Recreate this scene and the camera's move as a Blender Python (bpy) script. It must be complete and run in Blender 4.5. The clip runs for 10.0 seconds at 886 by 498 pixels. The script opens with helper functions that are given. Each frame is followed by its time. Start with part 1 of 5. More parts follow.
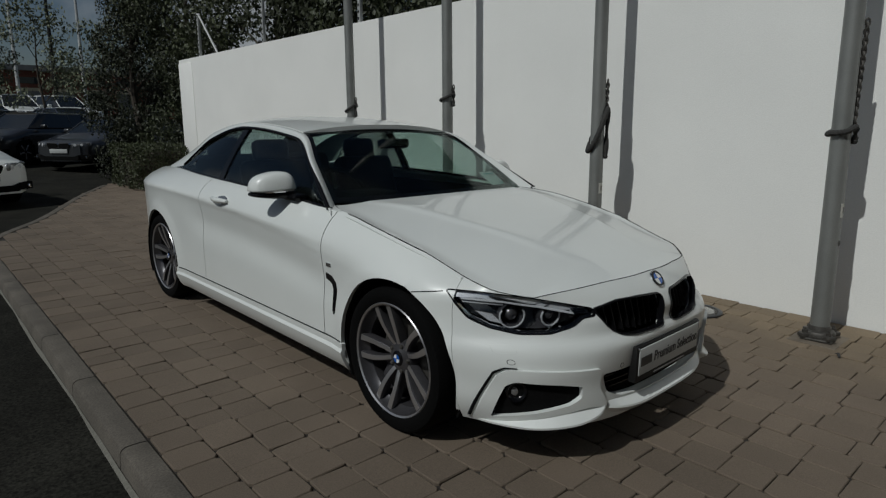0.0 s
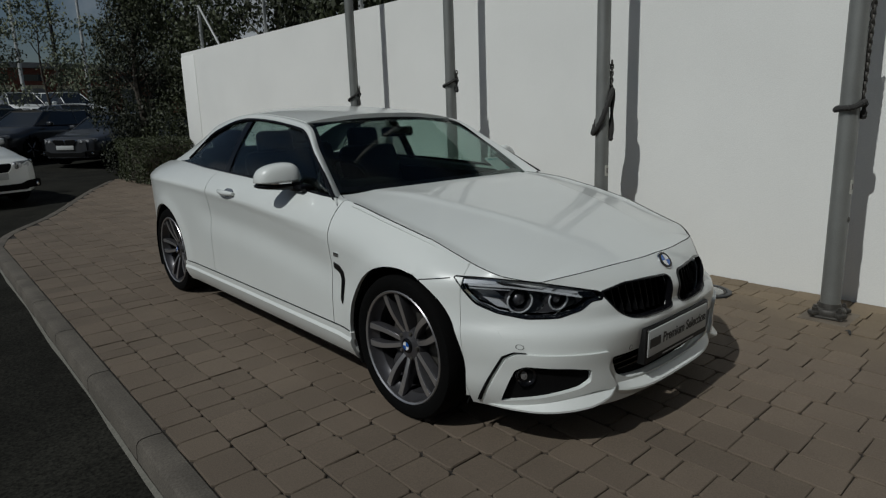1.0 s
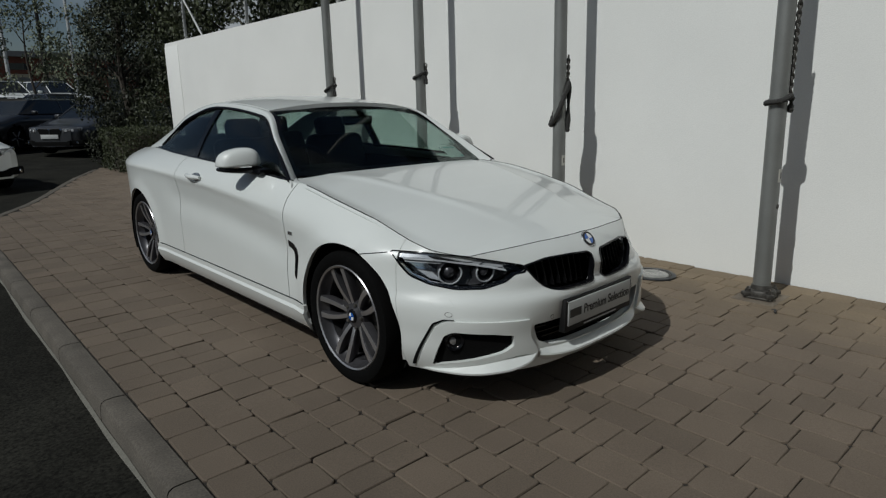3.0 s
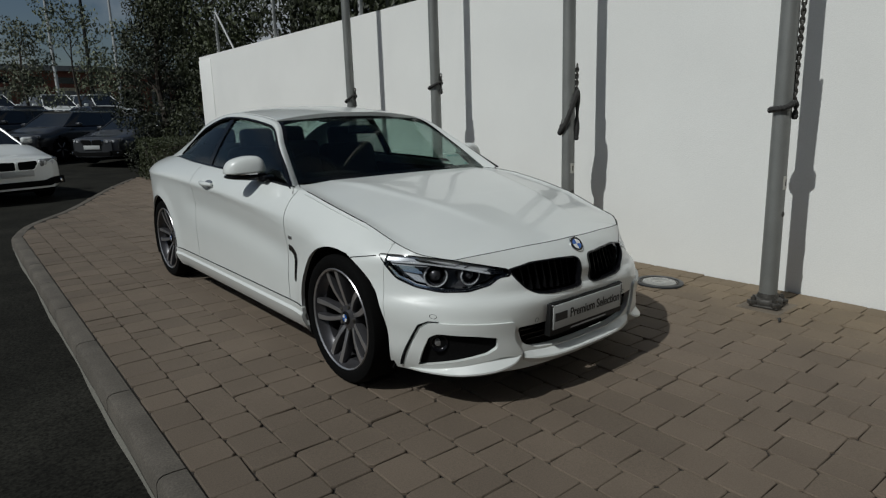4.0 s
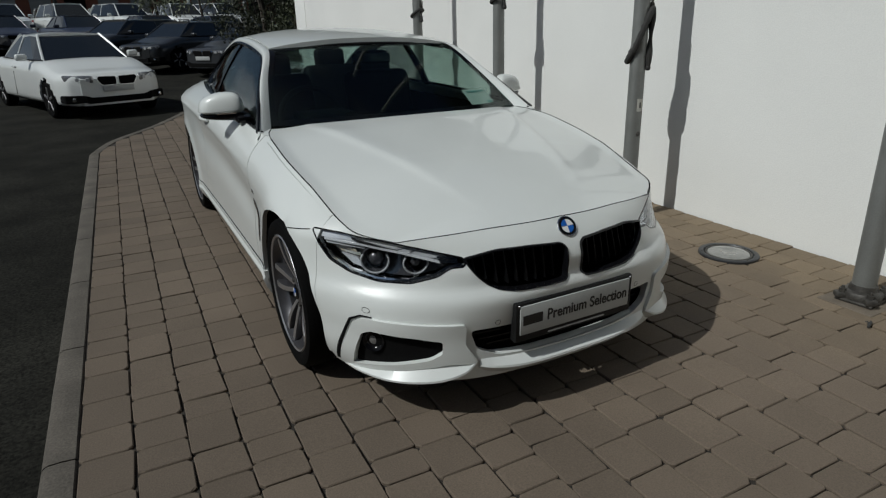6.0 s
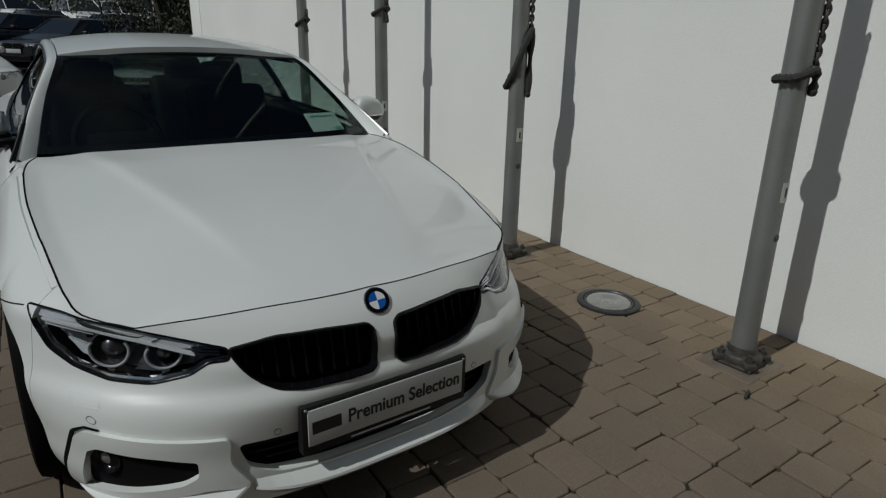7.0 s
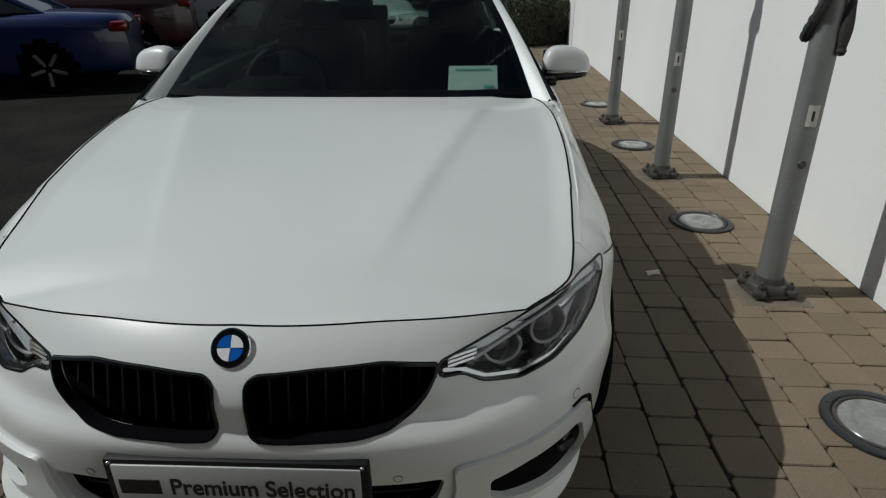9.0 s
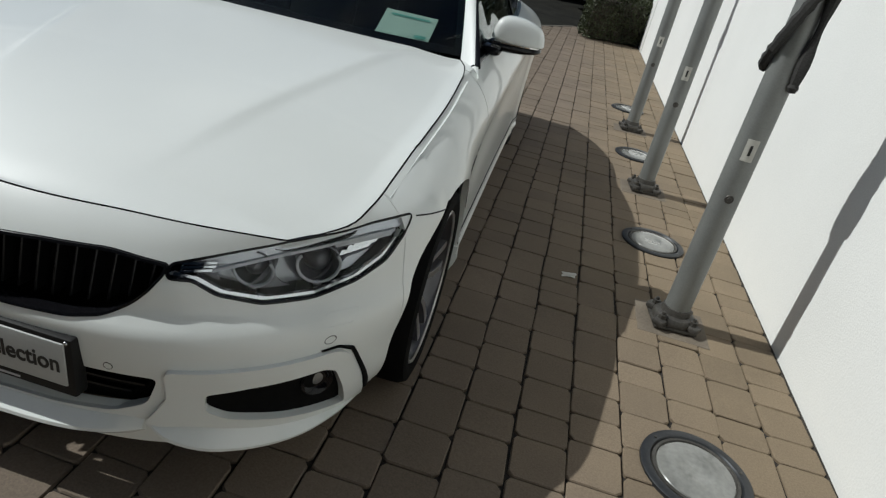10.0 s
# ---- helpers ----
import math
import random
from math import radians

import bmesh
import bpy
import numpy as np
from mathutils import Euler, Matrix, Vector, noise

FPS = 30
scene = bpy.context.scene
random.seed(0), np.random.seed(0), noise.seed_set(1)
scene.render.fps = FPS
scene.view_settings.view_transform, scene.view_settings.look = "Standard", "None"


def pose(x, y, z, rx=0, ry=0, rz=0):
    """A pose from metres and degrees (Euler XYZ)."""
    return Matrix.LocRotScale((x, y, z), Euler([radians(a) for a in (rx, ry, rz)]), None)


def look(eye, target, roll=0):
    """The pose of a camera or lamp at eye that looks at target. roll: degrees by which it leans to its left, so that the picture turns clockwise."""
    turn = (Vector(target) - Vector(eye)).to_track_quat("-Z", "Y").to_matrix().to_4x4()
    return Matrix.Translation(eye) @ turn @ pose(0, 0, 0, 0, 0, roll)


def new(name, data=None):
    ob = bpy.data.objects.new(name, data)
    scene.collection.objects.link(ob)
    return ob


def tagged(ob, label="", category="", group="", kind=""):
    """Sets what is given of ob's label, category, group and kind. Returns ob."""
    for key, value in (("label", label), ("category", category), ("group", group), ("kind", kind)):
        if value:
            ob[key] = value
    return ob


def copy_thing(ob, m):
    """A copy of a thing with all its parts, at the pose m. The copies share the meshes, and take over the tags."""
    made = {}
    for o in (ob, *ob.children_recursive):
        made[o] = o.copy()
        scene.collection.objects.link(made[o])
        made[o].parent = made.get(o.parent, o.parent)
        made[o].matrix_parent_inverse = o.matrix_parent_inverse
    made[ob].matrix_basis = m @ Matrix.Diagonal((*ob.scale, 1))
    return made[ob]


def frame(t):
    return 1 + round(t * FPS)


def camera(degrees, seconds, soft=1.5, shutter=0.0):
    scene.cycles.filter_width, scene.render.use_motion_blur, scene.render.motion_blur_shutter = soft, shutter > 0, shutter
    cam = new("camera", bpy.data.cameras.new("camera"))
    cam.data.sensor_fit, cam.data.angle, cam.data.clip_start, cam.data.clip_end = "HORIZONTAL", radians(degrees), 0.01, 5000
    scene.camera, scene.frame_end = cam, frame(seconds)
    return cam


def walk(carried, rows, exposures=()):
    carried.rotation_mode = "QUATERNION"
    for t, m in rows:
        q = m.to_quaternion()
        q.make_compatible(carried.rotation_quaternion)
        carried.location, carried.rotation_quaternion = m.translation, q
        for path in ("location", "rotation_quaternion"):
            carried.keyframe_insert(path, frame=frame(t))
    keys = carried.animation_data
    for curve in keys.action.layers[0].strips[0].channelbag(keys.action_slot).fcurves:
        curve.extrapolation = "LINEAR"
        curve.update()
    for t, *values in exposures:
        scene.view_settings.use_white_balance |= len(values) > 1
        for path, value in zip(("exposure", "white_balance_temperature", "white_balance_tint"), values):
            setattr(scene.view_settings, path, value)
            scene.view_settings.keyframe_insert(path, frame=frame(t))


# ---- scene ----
cam = camera(72.6, 10.0, soft=1.25)
PATH = [
    (0, (-2.344, -1.978, 1.309), (-1.033, -0.522, 0.907), 0.3),
    (0.5, (-2.328, -1.975, 1.308), (-1.058, -0.49, 0.88), -1.5),
    (1, (-2.343, -1.983, 1.311), (-1.057, -0.517, 0.866), -1.3),
    (1.5, (-2.354, -1.986, 1.312), (-1.074, -0.506, 0.902), -0.7),
    (2, (-2.379, -2.002, 1.304), (-1.053, -0.569, 0.866), -2.0),
    (2.2, (-2.385, -2.025, 1.285), (-1.025, -0.631, 0.832), -0.7),
    (3.3, (-2.319, -2.409, 1.293), (-1.074, -0.913, 0.833), -1.0),
    (3.5, (-2.321, -2.444, 1.298), (-1.112, -0.916, 0.848), -1.2),
    (4, (-2.226, -2.507, 1.277), (-1.001, -0.986, 0.844), -1.1),
    (4.5, (-1.998, -2.473, 1.257), (-0.741, -1.007, 0.738), 4.2),
    (5, (-1.807, -2.42, 1.287), (-0.432, -1.06, 0.776), -2.4),
    (5.2, (-1.743, -2.397, 1.284), (-0.415, -1.005, 0.738), -2.4),
    (6.3, (-1.167, -2.389, 1.396), (-0.394, -0.689, 0.68), -1.0),
    (6.5, (-1.042, -2.328, 1.397), (-0.105, -0.697, 0.718), 1.0),
    (7, (-0.729, -2.142, 1.388), (0.34, -0.586, 0.728), 1.8),
    (7.5, (-0.355, -2.02, 1.385), (0.181, -0.211, 0.719), -0.5),
    (8, (-0.073, -1.948, 1.365), (0.319, -0.158, 0.566), 1.1),
    (8.5, (0.247, -1.777, 1.354), (0.726, -0.06, 0.446), 6.9),
    (9, (0.498, -1.717, 1.349), (0.393, 0.099, 0.517), -0.3),
    (9.5, (0.859, -1.752, 1.365), (0.547, 0.023, 0.497), 3.4),
    (10, (1.106, -1.631, 1.327), (0.872, 0.127, 0.402), 12.6),
]
EXPOSURES = [(t, stops, 6150, 7) for t, stops in ((0, -0.70), (2, -0.65), (3.5, -0.40), (4, -0.42), (4.5, -0.38), (5.2, -0.35), (6.5, -0.30), (7, -0.66), (7.5, -0.70), (8, -0.68), (8.5, -0.46), (9, -0.32), (9.5, -0.56), (10, 0.15))]
walk(cam, [(t, look(eye, target, roll)) for t, eye, target, roll in PATH], EXPOSURES)

# ---- light ----
world = bpy.data.worlds.new("sky")
scene.world = world
world.use_nodes = True
sky = world.node_tree.nodes.new("ShaderNodeTexSky")
sky.sky_type = "NISHITA"
sky.sun_disc = False
sky.sun_elevation = radians(47.5)
sky.sun_rotation = radians(-90)
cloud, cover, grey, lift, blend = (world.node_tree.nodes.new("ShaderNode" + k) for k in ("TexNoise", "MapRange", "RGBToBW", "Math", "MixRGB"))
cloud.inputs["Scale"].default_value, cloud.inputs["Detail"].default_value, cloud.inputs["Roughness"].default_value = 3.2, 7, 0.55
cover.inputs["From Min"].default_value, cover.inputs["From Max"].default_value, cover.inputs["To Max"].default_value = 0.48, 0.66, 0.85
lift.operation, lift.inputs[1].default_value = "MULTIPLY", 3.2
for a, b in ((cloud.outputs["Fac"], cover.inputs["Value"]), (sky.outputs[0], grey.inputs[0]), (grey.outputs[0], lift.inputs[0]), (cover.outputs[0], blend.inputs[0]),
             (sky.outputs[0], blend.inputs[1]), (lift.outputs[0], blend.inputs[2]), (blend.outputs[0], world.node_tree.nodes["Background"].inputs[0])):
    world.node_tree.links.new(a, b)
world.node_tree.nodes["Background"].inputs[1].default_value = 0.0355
sun = new("sun", bpy.data.lights.new("sun", "SUN"))
sun.data.energy = 3.2
sun.data.angle = radians(0.5)
sun.data.color = (1, 0.98, 0.93)
sun.matrix_world = look((-10, -0.3, 10.9), (0, 0, 0))

# ---- materials ----


def material(name, colour, rough=0.5, metal=0.0, coat=0.0, grain=0.0, scale=60.0, stain=0.0, stain_scale=1.5, bump=0.0, spread=0.0, specular=0.5):
    """A principled surface with fine grain, large stains, relief and a shade of its own for each object."""
    m = bpy.data.materials.new(name)
    m.use_nodes = True
    nodes, links = m.node_tree.nodes, m.node_tree.links
    b = nodes["Principled BSDF"]
    b.inputs["Base Color"].default_value = (*colour, 1)
    b.inputs["Roughness"].default_value = rough
    b.inputs["Metallic"].default_value = metal
    b.inputs["Coat Weight"].default_value = coat
    b.inputs["Coat Roughness"].default_value = 0.03
    b.inputs["Specular IOR Level"].default_value = specular
    if not (grain or stain or bump or spread):
        return m
    place = nodes.new("ShaderNodeNewGeometry")
    value = None

    def noise_value(size, detail, low, high):
        n = nodes.new("ShaderNodeTexNoise")
        n.inputs["Scale"].default_value, n.inputs["Detail"].default_value = size, detail
        links.new(place.outputs["Position"], n.inputs["Vector"])
        r = nodes.new("ShaderNodeMapRange")
        r.inputs["From Min"].default_value, r.inputs["From Max"].default_value = 0.3, 0.7
        r.inputs["To Min"].default_value, r.inputs["To Max"].default_value = low, high
        links.new(n.outputs["Fac"], r.inputs["Value"])
        return n, r.outputs[0]

    def times(a, c):
        if a is None:
            return c
        k = nodes.new("ShaderNodeMath")
        k.operation = "MULTIPLY"
        links.new(a, k.inputs[0])
        links.new(c, k.inputs[1])
        return k.outputs[0]

    fine, g = noise_value(scale, 4, 1 - grain, 1 + grain)
    value = times(value, g)
    if stain:
        value = times(value, noise_value(stain_scale, 5, 1 - stain, 1 + stain)[1])
    if spread:
        info = nodes.new("ShaderNodeObjectInfo")
        r = nodes.new("ShaderNodeMapRange")
        r.inputs["To Min"].default_value, r.inputs["To Max"].default_value = 1 - spread, 1 + spread
        links.new(info.outputs["Random"], r.inputs["Value"])
        isle = nodes.new("ShaderNodeMapRange")
        isle.inputs["To Min"].default_value, isle.inputs["To Max"].default_value = 1 - spread, 1 + spread
        links.new(place.outputs["Random Per Island"], isle.inputs["Value"])
        value = times(times(value, r.outputs[0]), isle.outputs[0])
    mix = nodes.new("ShaderNodeVectorMath")
    mix.operation = "SCALE"
    mix.inputs[0].default_value = colour
    links.new(value, mix.inputs["Scale"])
    links.new(mix.outputs[0], b.inputs["Base Color"])
    if bump:
        u = nodes.new("ShaderNodeBump")
        u.inputs["Strength"].default_value, u.inputs["Distance"].default_value = 0.6, bump
        links.new(fine.outputs["Fac"], u.inputs["Height"])
        links.new(u.outputs[0], b.inputs["Normal"])
    return m


def glass(name, tint, ior=1.5, rough=0.0, most=1.0):
    """Thin glass: clear but for its tint, with a mirror gloss that grows towards grazing angles."""
    m = bpy.data.materials.new(name)
    m.use_nodes = True
    nodes, links = m.node_tree.nodes, m.node_tree.links
    nodes.remove(nodes["Principled BSDF"])
    clear, gloss, mix, facing, power, scale = (nodes.new("ShaderNode" + k) for k in ("BsdfTransparent", "BsdfGlossy", "MixShader", "LayerWeight", "Math", "MapRange"))
    clear.inputs[0].default_value = (*tint, 1)
    gloss.inputs["Roughness"].default_value = rough
    facing.inputs[0].default_value = 0.5
    power.operation = "POWER"
    power.inputs[1].default_value = 5.0
    scale.inputs["To Min"].default_value, scale.inputs["To Max"].default_value = ((ior - 1) / (ior + 1)) ** 2, most
    links.new(facing.outputs["Facing"], power.inputs[0])
    links.new(power.outputs[0], scale.inputs["Value"])
    links.new(scale.outputs[0], mix.inputs[0])
    links.new(clear.outputs[0], mix.inputs[1])
    links.new(gloss.outputs[0], mix.inputs[2])
    links.new(mix.outputs[0], nodes["Material Output"].inputs[0])
    return m


PAINT_WHITE = material("white car paint", (0.69, 0.712, 0.688), 0.35, coat=0.7, grain=0.01, scale=400, stain=0.015, stain_scale=3)
BLACK_GLOSS = material("gloss black plastic", (0.005, 0.005, 0.006), 0.15, specular=0.25, grain=0.1, scale=90)
BLACK_MATT = material("black plastic", (0.007, 0.007, 0.007), 0.6, specular=0.3, grain=0.2, scale=300, bump=0.0004)
GRILLE_BLACK = material("grille black", (0.004, 0.004, 0.0045), 0.35, specular=0.3, grain=0.2)
LINER = material("wheel liner", (0.004, 0.004, 0.004), 0.9, specular=0.1, grain=0.2, scale=80)
RUBBER = material("tyre rubber", (0.003, 0.003, 0.003), 0.8, specular=0.08, grain=0.25, scale=120, bump=0.0008)
CHROME = material("chrome", (0.75, 0.76, 0.77), 0.08, metal=1.0, grain=0.03)
SILVER = material("silver trim", (0.45, 0.46, 0.47), 0.25, metal=0.9, grain=0.03)
ALLOY = material("machined alloy", (0.46, 0.455, 0.46), 0.30, metal=0.85, grain=0.05, scale=200)
ALLOY_DARK = material("dark grey alloy paint", (0.075, 0.073, 0.078), 0.30, metal=0.5, coat=0.4, grain=0.05)
INTERIOR = material("dark cabin trim", (0.003, 0.003, 0.0032), 0.75, specular=0.1, grain=0.2, scale=150)
LEATHER = material("black leather", (0.004, 0.0038, 0.0038), 0.55, specular=0.12, grain=0.2, scale=200, bump=0.0005)
CABIN_PALE = material("dark headliner", (0.02, 0.02, 0.02), 0.9, grain=0.05, scale=300)
GLASS_FRONT = glass("windscreen glass", (0.70, 0.78, 0.75), 1.5, most=0.28)
GLASS_SIDE = glass("side glass", (0.80, 0.87, 0.85), 1.5)
GLASS_REAR = glass("dark tinted glass", (0.5, 0.53, 0.52), 1.45)
GLASS_CLEAR = glass("clear lamp glass", (0.95, 0.96, 0.97), 1.25)
RED_LAMP = material("red lamp glass", (0.25, 0.01, 0.01), 0.15, coat=0.5, grain=0.1)
LAMP_SILVER = material("bright lamp silver", (0.60, 0.61, 0.63), 0.25, metal=0.4, coat=0.4, grain=0.03)
LAMP_GREY = material("grey lamp bowl", (0.30, 0.305, 0.31), 0.2, metal=0.6, coat=0.4, grain=0.05)
PLATE_GREY = material("grey plate", (0.42, 0.43, 0.42), 0.4, grain=0.03, scale=100)
INK = material("black ink", (0.008, 0.008, 0.008), 0.5, grain=0.1)
INK_PALE = material("pale ink", (0.5, 0.5, 0.5), 0.5, grain=0.1)
BADGE_BLUE = material("blue enamel", (0.01, 0.10, 0.42), 0.2, coat=0.6, grain=0.05)
BADGE_WHITE = material("white enamel", (0.75, 0.76, 0.76), 0.2, coat=0.6, grain=0.03)
PAPER = material("permit paper", (0.95, 0.93, 0.92), 0.6, grain=0.05, scale=60)
PAPER_TEAL = material("teal print", (0.30, 0.62, 0.60), 0.6, grain=0.08)
WALL = material("white painted render", (0.78, 0.78, 0.75), 0.85, grain=0.03, scale=120, stain=0.035, stain_scale=0.9, bump=0.0015)
POLE = material("grey painted steel", (0.20, 0.205, 0.195), 0.45, metal=0.3, grain=0.06, scale=150, stain=0.12, stain_scale=4, bump=0.0004)
STEEL_OLD = material("weathered galvanised steel", (0.085, 0.08, 0.072), 0.55, metal=0.6, grain=0.2, scale=90, stain=0.25, stain_scale=12, bump=0.0015)
ROPE = material("dark frayed rope", (0.035, 0.034, 0.032), 0.95, grain=0.35, scale=180, bump=0.002)
STICKER = material("pale sticker", (0.52, 0.51, 0.46), 0.5, grain=0.08, scale=80)
PAVER = material("buff concrete paving block", (0.140, 0.112, 0.083), 0.88, grain=0.16, scale=170, stain=0.10, stain_scale=2.2, bump=0.0018, spread=0.10)
JOINT = material("dark joint sand", (0.028, 0.023, 0.018), 0.95, grain=0.35, scale=120, stain=0.3, stain_scale=5, bump=0.003)
KERB = material("concrete kerb", (0.088, 0.077, 0.063), 0.9, grain=0.28, scale=110, stain=0.26, stain_scale=4, bump=0.002, spread=0.06)
ASPHALT = material("worn asphalt", (0.0165, 0.0162, 0.0132), 0.95, specular=0.1, grain=0.65, scale=75, stain=0.4, stain_scale=1.6, bump=0.004)
SLAB = material("worn concrete patch", (0.148, 0.122, 0.092), 0.9, grain=0.15, scale=120, stain=0.2, stain_scale=7, bump=0.002)
MORTAR = material("pale mortar", (0.13, 0.125, 0.105), 0.9, grain=0.2, scale=80, bump=0.002)
LAMP_GLASS = material("frosted lamp glass", (0.19, 0.19, 0.175), 0.25, coat=0.7, grain=0.12, scale=60, stain=0.2, stain_scale=9)
LAMP_RING = material("lamp ring", (0.04, 0.042, 0.045), 0.4, metal=0.5, grain=0.15, scale=90)

nodes, links = PAVER.node_tree.nodes, PAVER.node_tree.links
spot_, split, drift, worn, tint = (nodes.new("ShaderNode" + k) for k in ("NewGeometry", "SeparateXYZ", "TexNoise", "MapRange", "MixRGB"))
drift.inputs["Scale"].default_value = 1.3
sum_ = nodes.new("ShaderNodeMath")
links.new(spot_.outputs["Position"], split.inputs[0])
links.new(spot_.outputs["Position"], drift.inputs["Vector"])
links.new(split.outputs["X"], sum_.inputs[0])
links.new(drift.outputs["Fac"], sum_.inputs[1])
links.new(sum_.outputs[0], worn.inputs["Value"])
worn.inputs["From Min"].default_value, worn.inputs["From Max"].default_value = 1.5, 2.5
links.new(worn.outputs[0], tint.inputs[0])
tint.inputs[1].default_value, tint.inputs[2].default_value = (1.00, 0.97, 0.96, 1), (1.28, 1.22, 1.06, 1)
shade = nodes["Principled BSDF"].inputs["Base Color"].links[0].from_socket
grime = nodes.new("ShaderNodeVectorMath")
grime.operation = "MULTIPLY"
links.new(shade, grime.inputs[0])
# block colour falls to 0.8 from x = 0.8 towards the kerb
kerb_tone = nodes.new("ShaderNodeMapRange")
links.new(split.outputs["X"], kerb_tone.inputs["Value"])
kerb_tone.inputs["From Min"].default_value, kerb_tone.inputs["From Max"].default_value = -1.8, 0.8
kerb_tone.inputs["To Min"].default_value, kerb_tone.inputs["To Max"].default_value = 0.80, 1.0
dull = nodes.new("ShaderNodeVectorMath")
dull.operation = "SCALE"
links.new(tint.outputs[0], dull.inputs[0])
links.new(kerb_tone.outputs[0], dull.inputs["Scale"])
links.new(dull.outputs[0], grime.inputs[1])
links.new(grime.outputs[0], nodes["Principled BSDF"].inputs["Base Color"])

# ---- mesh tools ----


def link(name, data, parent=None, label=""):
    ob = new(name, data)
    ob.parent = parent
    if label:
        ob["label"] = label
    return ob


def finish(me, mat, smooth=True, angle=35):
    me.materials.append(mat)
    if smooth:
        me.shade_smooth()
        me.set_sharp_from_angle(angle=radians(angle))
    return me


def part(name, bm, mat, parent=None, label="", smooth=True, angle=35):
    """Links a bmesh as one mesh object under a thing or a part."""
    bmesh.ops.recalc_face_normals(bm, faces=bm.faces)
    me = bpy.data.meshes.new(name)
    bm.to_mesh(me)
    bm.free()
    finish(me, mat, smooth, angle)
    return link(name, me, parent, label)


def thing(name, label, category, at=(0, 0, 0), group="", kind=""):
    ob = new(name)
    ob.empty_display_size = 0.2
    ob.location = at
    return tagged(ob, label, category, group, kind)


def mesh_bm(verts, faces):
    bm = bmesh.new()
    vs = [bm.verts.new(v) for v in verts]
    for f in faces:
        if len(set(f)) > 2:
            try:
                bm.faces.new([vs[i] for i in f])
            except ValueError:
                pass
    return bm


def join(*bms):
    """One bmesh out of several."""
    out = bms[0]
    for b in bms[1:]:
        me = bpy.data.meshes.new("t")
        b.to_mesh(me)
        b.free()
        out.from_mesh(me)
        bpy.data.meshes.remove(me)
    return out


def moved(bm, m):
    bm.transform(m)
    return bm


def mirrored(bm):
    """The mirror image across the plane x = 0."""
    b = bm.copy()
    b.transform(Matrix.Diagonal((-1, 1, 1, 1)))
    bmesh.ops.reverse_faces(b, faces=b.faces)
    return b


def shell(rows, thick, drop=None, base=None, down=False):
    """A closed sheet of the given thickness, laid against the side to which the rows turn clockwise; base: rows that give the slope."""
    p = np.array([[tuple(v) for v in r] for r in rows], float)
    g = p if base is None else np.array([[tuple(v) for v in r] for r in base], float)
    du, dv = np.gradient(g, axis=0), np.gradient(g, axis=1)
    n = np.cross(du, dv)
    n /= np.linalg.norm(n, axis=2, keepdims=True) + 1e-12
    q = p - (np.array((0, 0, abs(thick))) if down else n * thick)
    a, b = p.shape[:2]
    idx = lambda i, j, k: k * a * b + i * b + j  # noqa: E731
    faces = []
    keep = lambda i, j: drop is None or not drop[i][j]  # noqa: E731
    for i in range(a - 1):
        for j in range(b - 1):
            if not keep(i, j):
                continue
            f = (idx(i, j, 0), idx(i + 1, j, 0), idx(i + 1, j + 1, 0), idx(i, j + 1, 0))
            faces += [f, tuple(k + a * b for k in reversed(f))]
            for (i2, j2), e in (((i - 1, j), (0, 3)), ((i + 1, j), (2, 1)), ((i, j - 1), (1, 0)), ((i, j + 1), (3, 2))):
                if not (0 <= i2 < a - 1 and 0 <= j2 < b - 1 and keep(i2, j2)):
                    faces.append((f[e[0]], f[e[1]], f[e[1]] + a * b, f[e[0]] + a * b))
    bm = mesh_bm([*p.reshape(-1, 3), *q.reshape(-1, 3)], faces)
    bmesh.ops.delete(bm, geom=[v for v in bm.verts if not v.link_faces], context="VERTS")
    return bm


def block(a, b, round_=0.0, seg=2):
    """A box from corner a to corner b with rounded edges."""
    bm = bmesh.new()
    bmesh.ops.create_cube(bm, size=1)
    for v in bm.verts:
        v.co = Vector([(p + q) / 2 + w * (q - p) for p, q, w in zip(a, b, v.co)])
    if round_:
        bmesh.ops.bevel(bm, geom=bm.edges[:], offset=round_, segments=seg, affect="EDGES", profile=0.5)
    return bm


def lathe(profile, steps=32, axis="z"):
    """A turned body: profile of (radius, height)."""
    verts, faces = [], []
    for r, h in profile:
        for k in range(steps):
            a = 2 * math.pi * k / steps
            verts.append((r * math.cos(a), r * math.sin(a), h))
    for i in range(len(profile) - 1):
        for k in range(steps):
            n = (k + 1) % steps
            faces.append((i * steps + k, i * steps + n, (i + 1) * steps + n, (i + 1) * steps + k))
    bm = mesh_bm(verts, faces)
    bmesh.ops.remove_doubles(bm, verts=bm.verts, dist=1e-6)
    if axis == "x":
        bm.transform(Matrix.Rotation(radians(90), 4, "Y"))
    if axis == "y":
        bm.transform(Matrix.Rotation(radians(90), 4, "X"))
    return bm


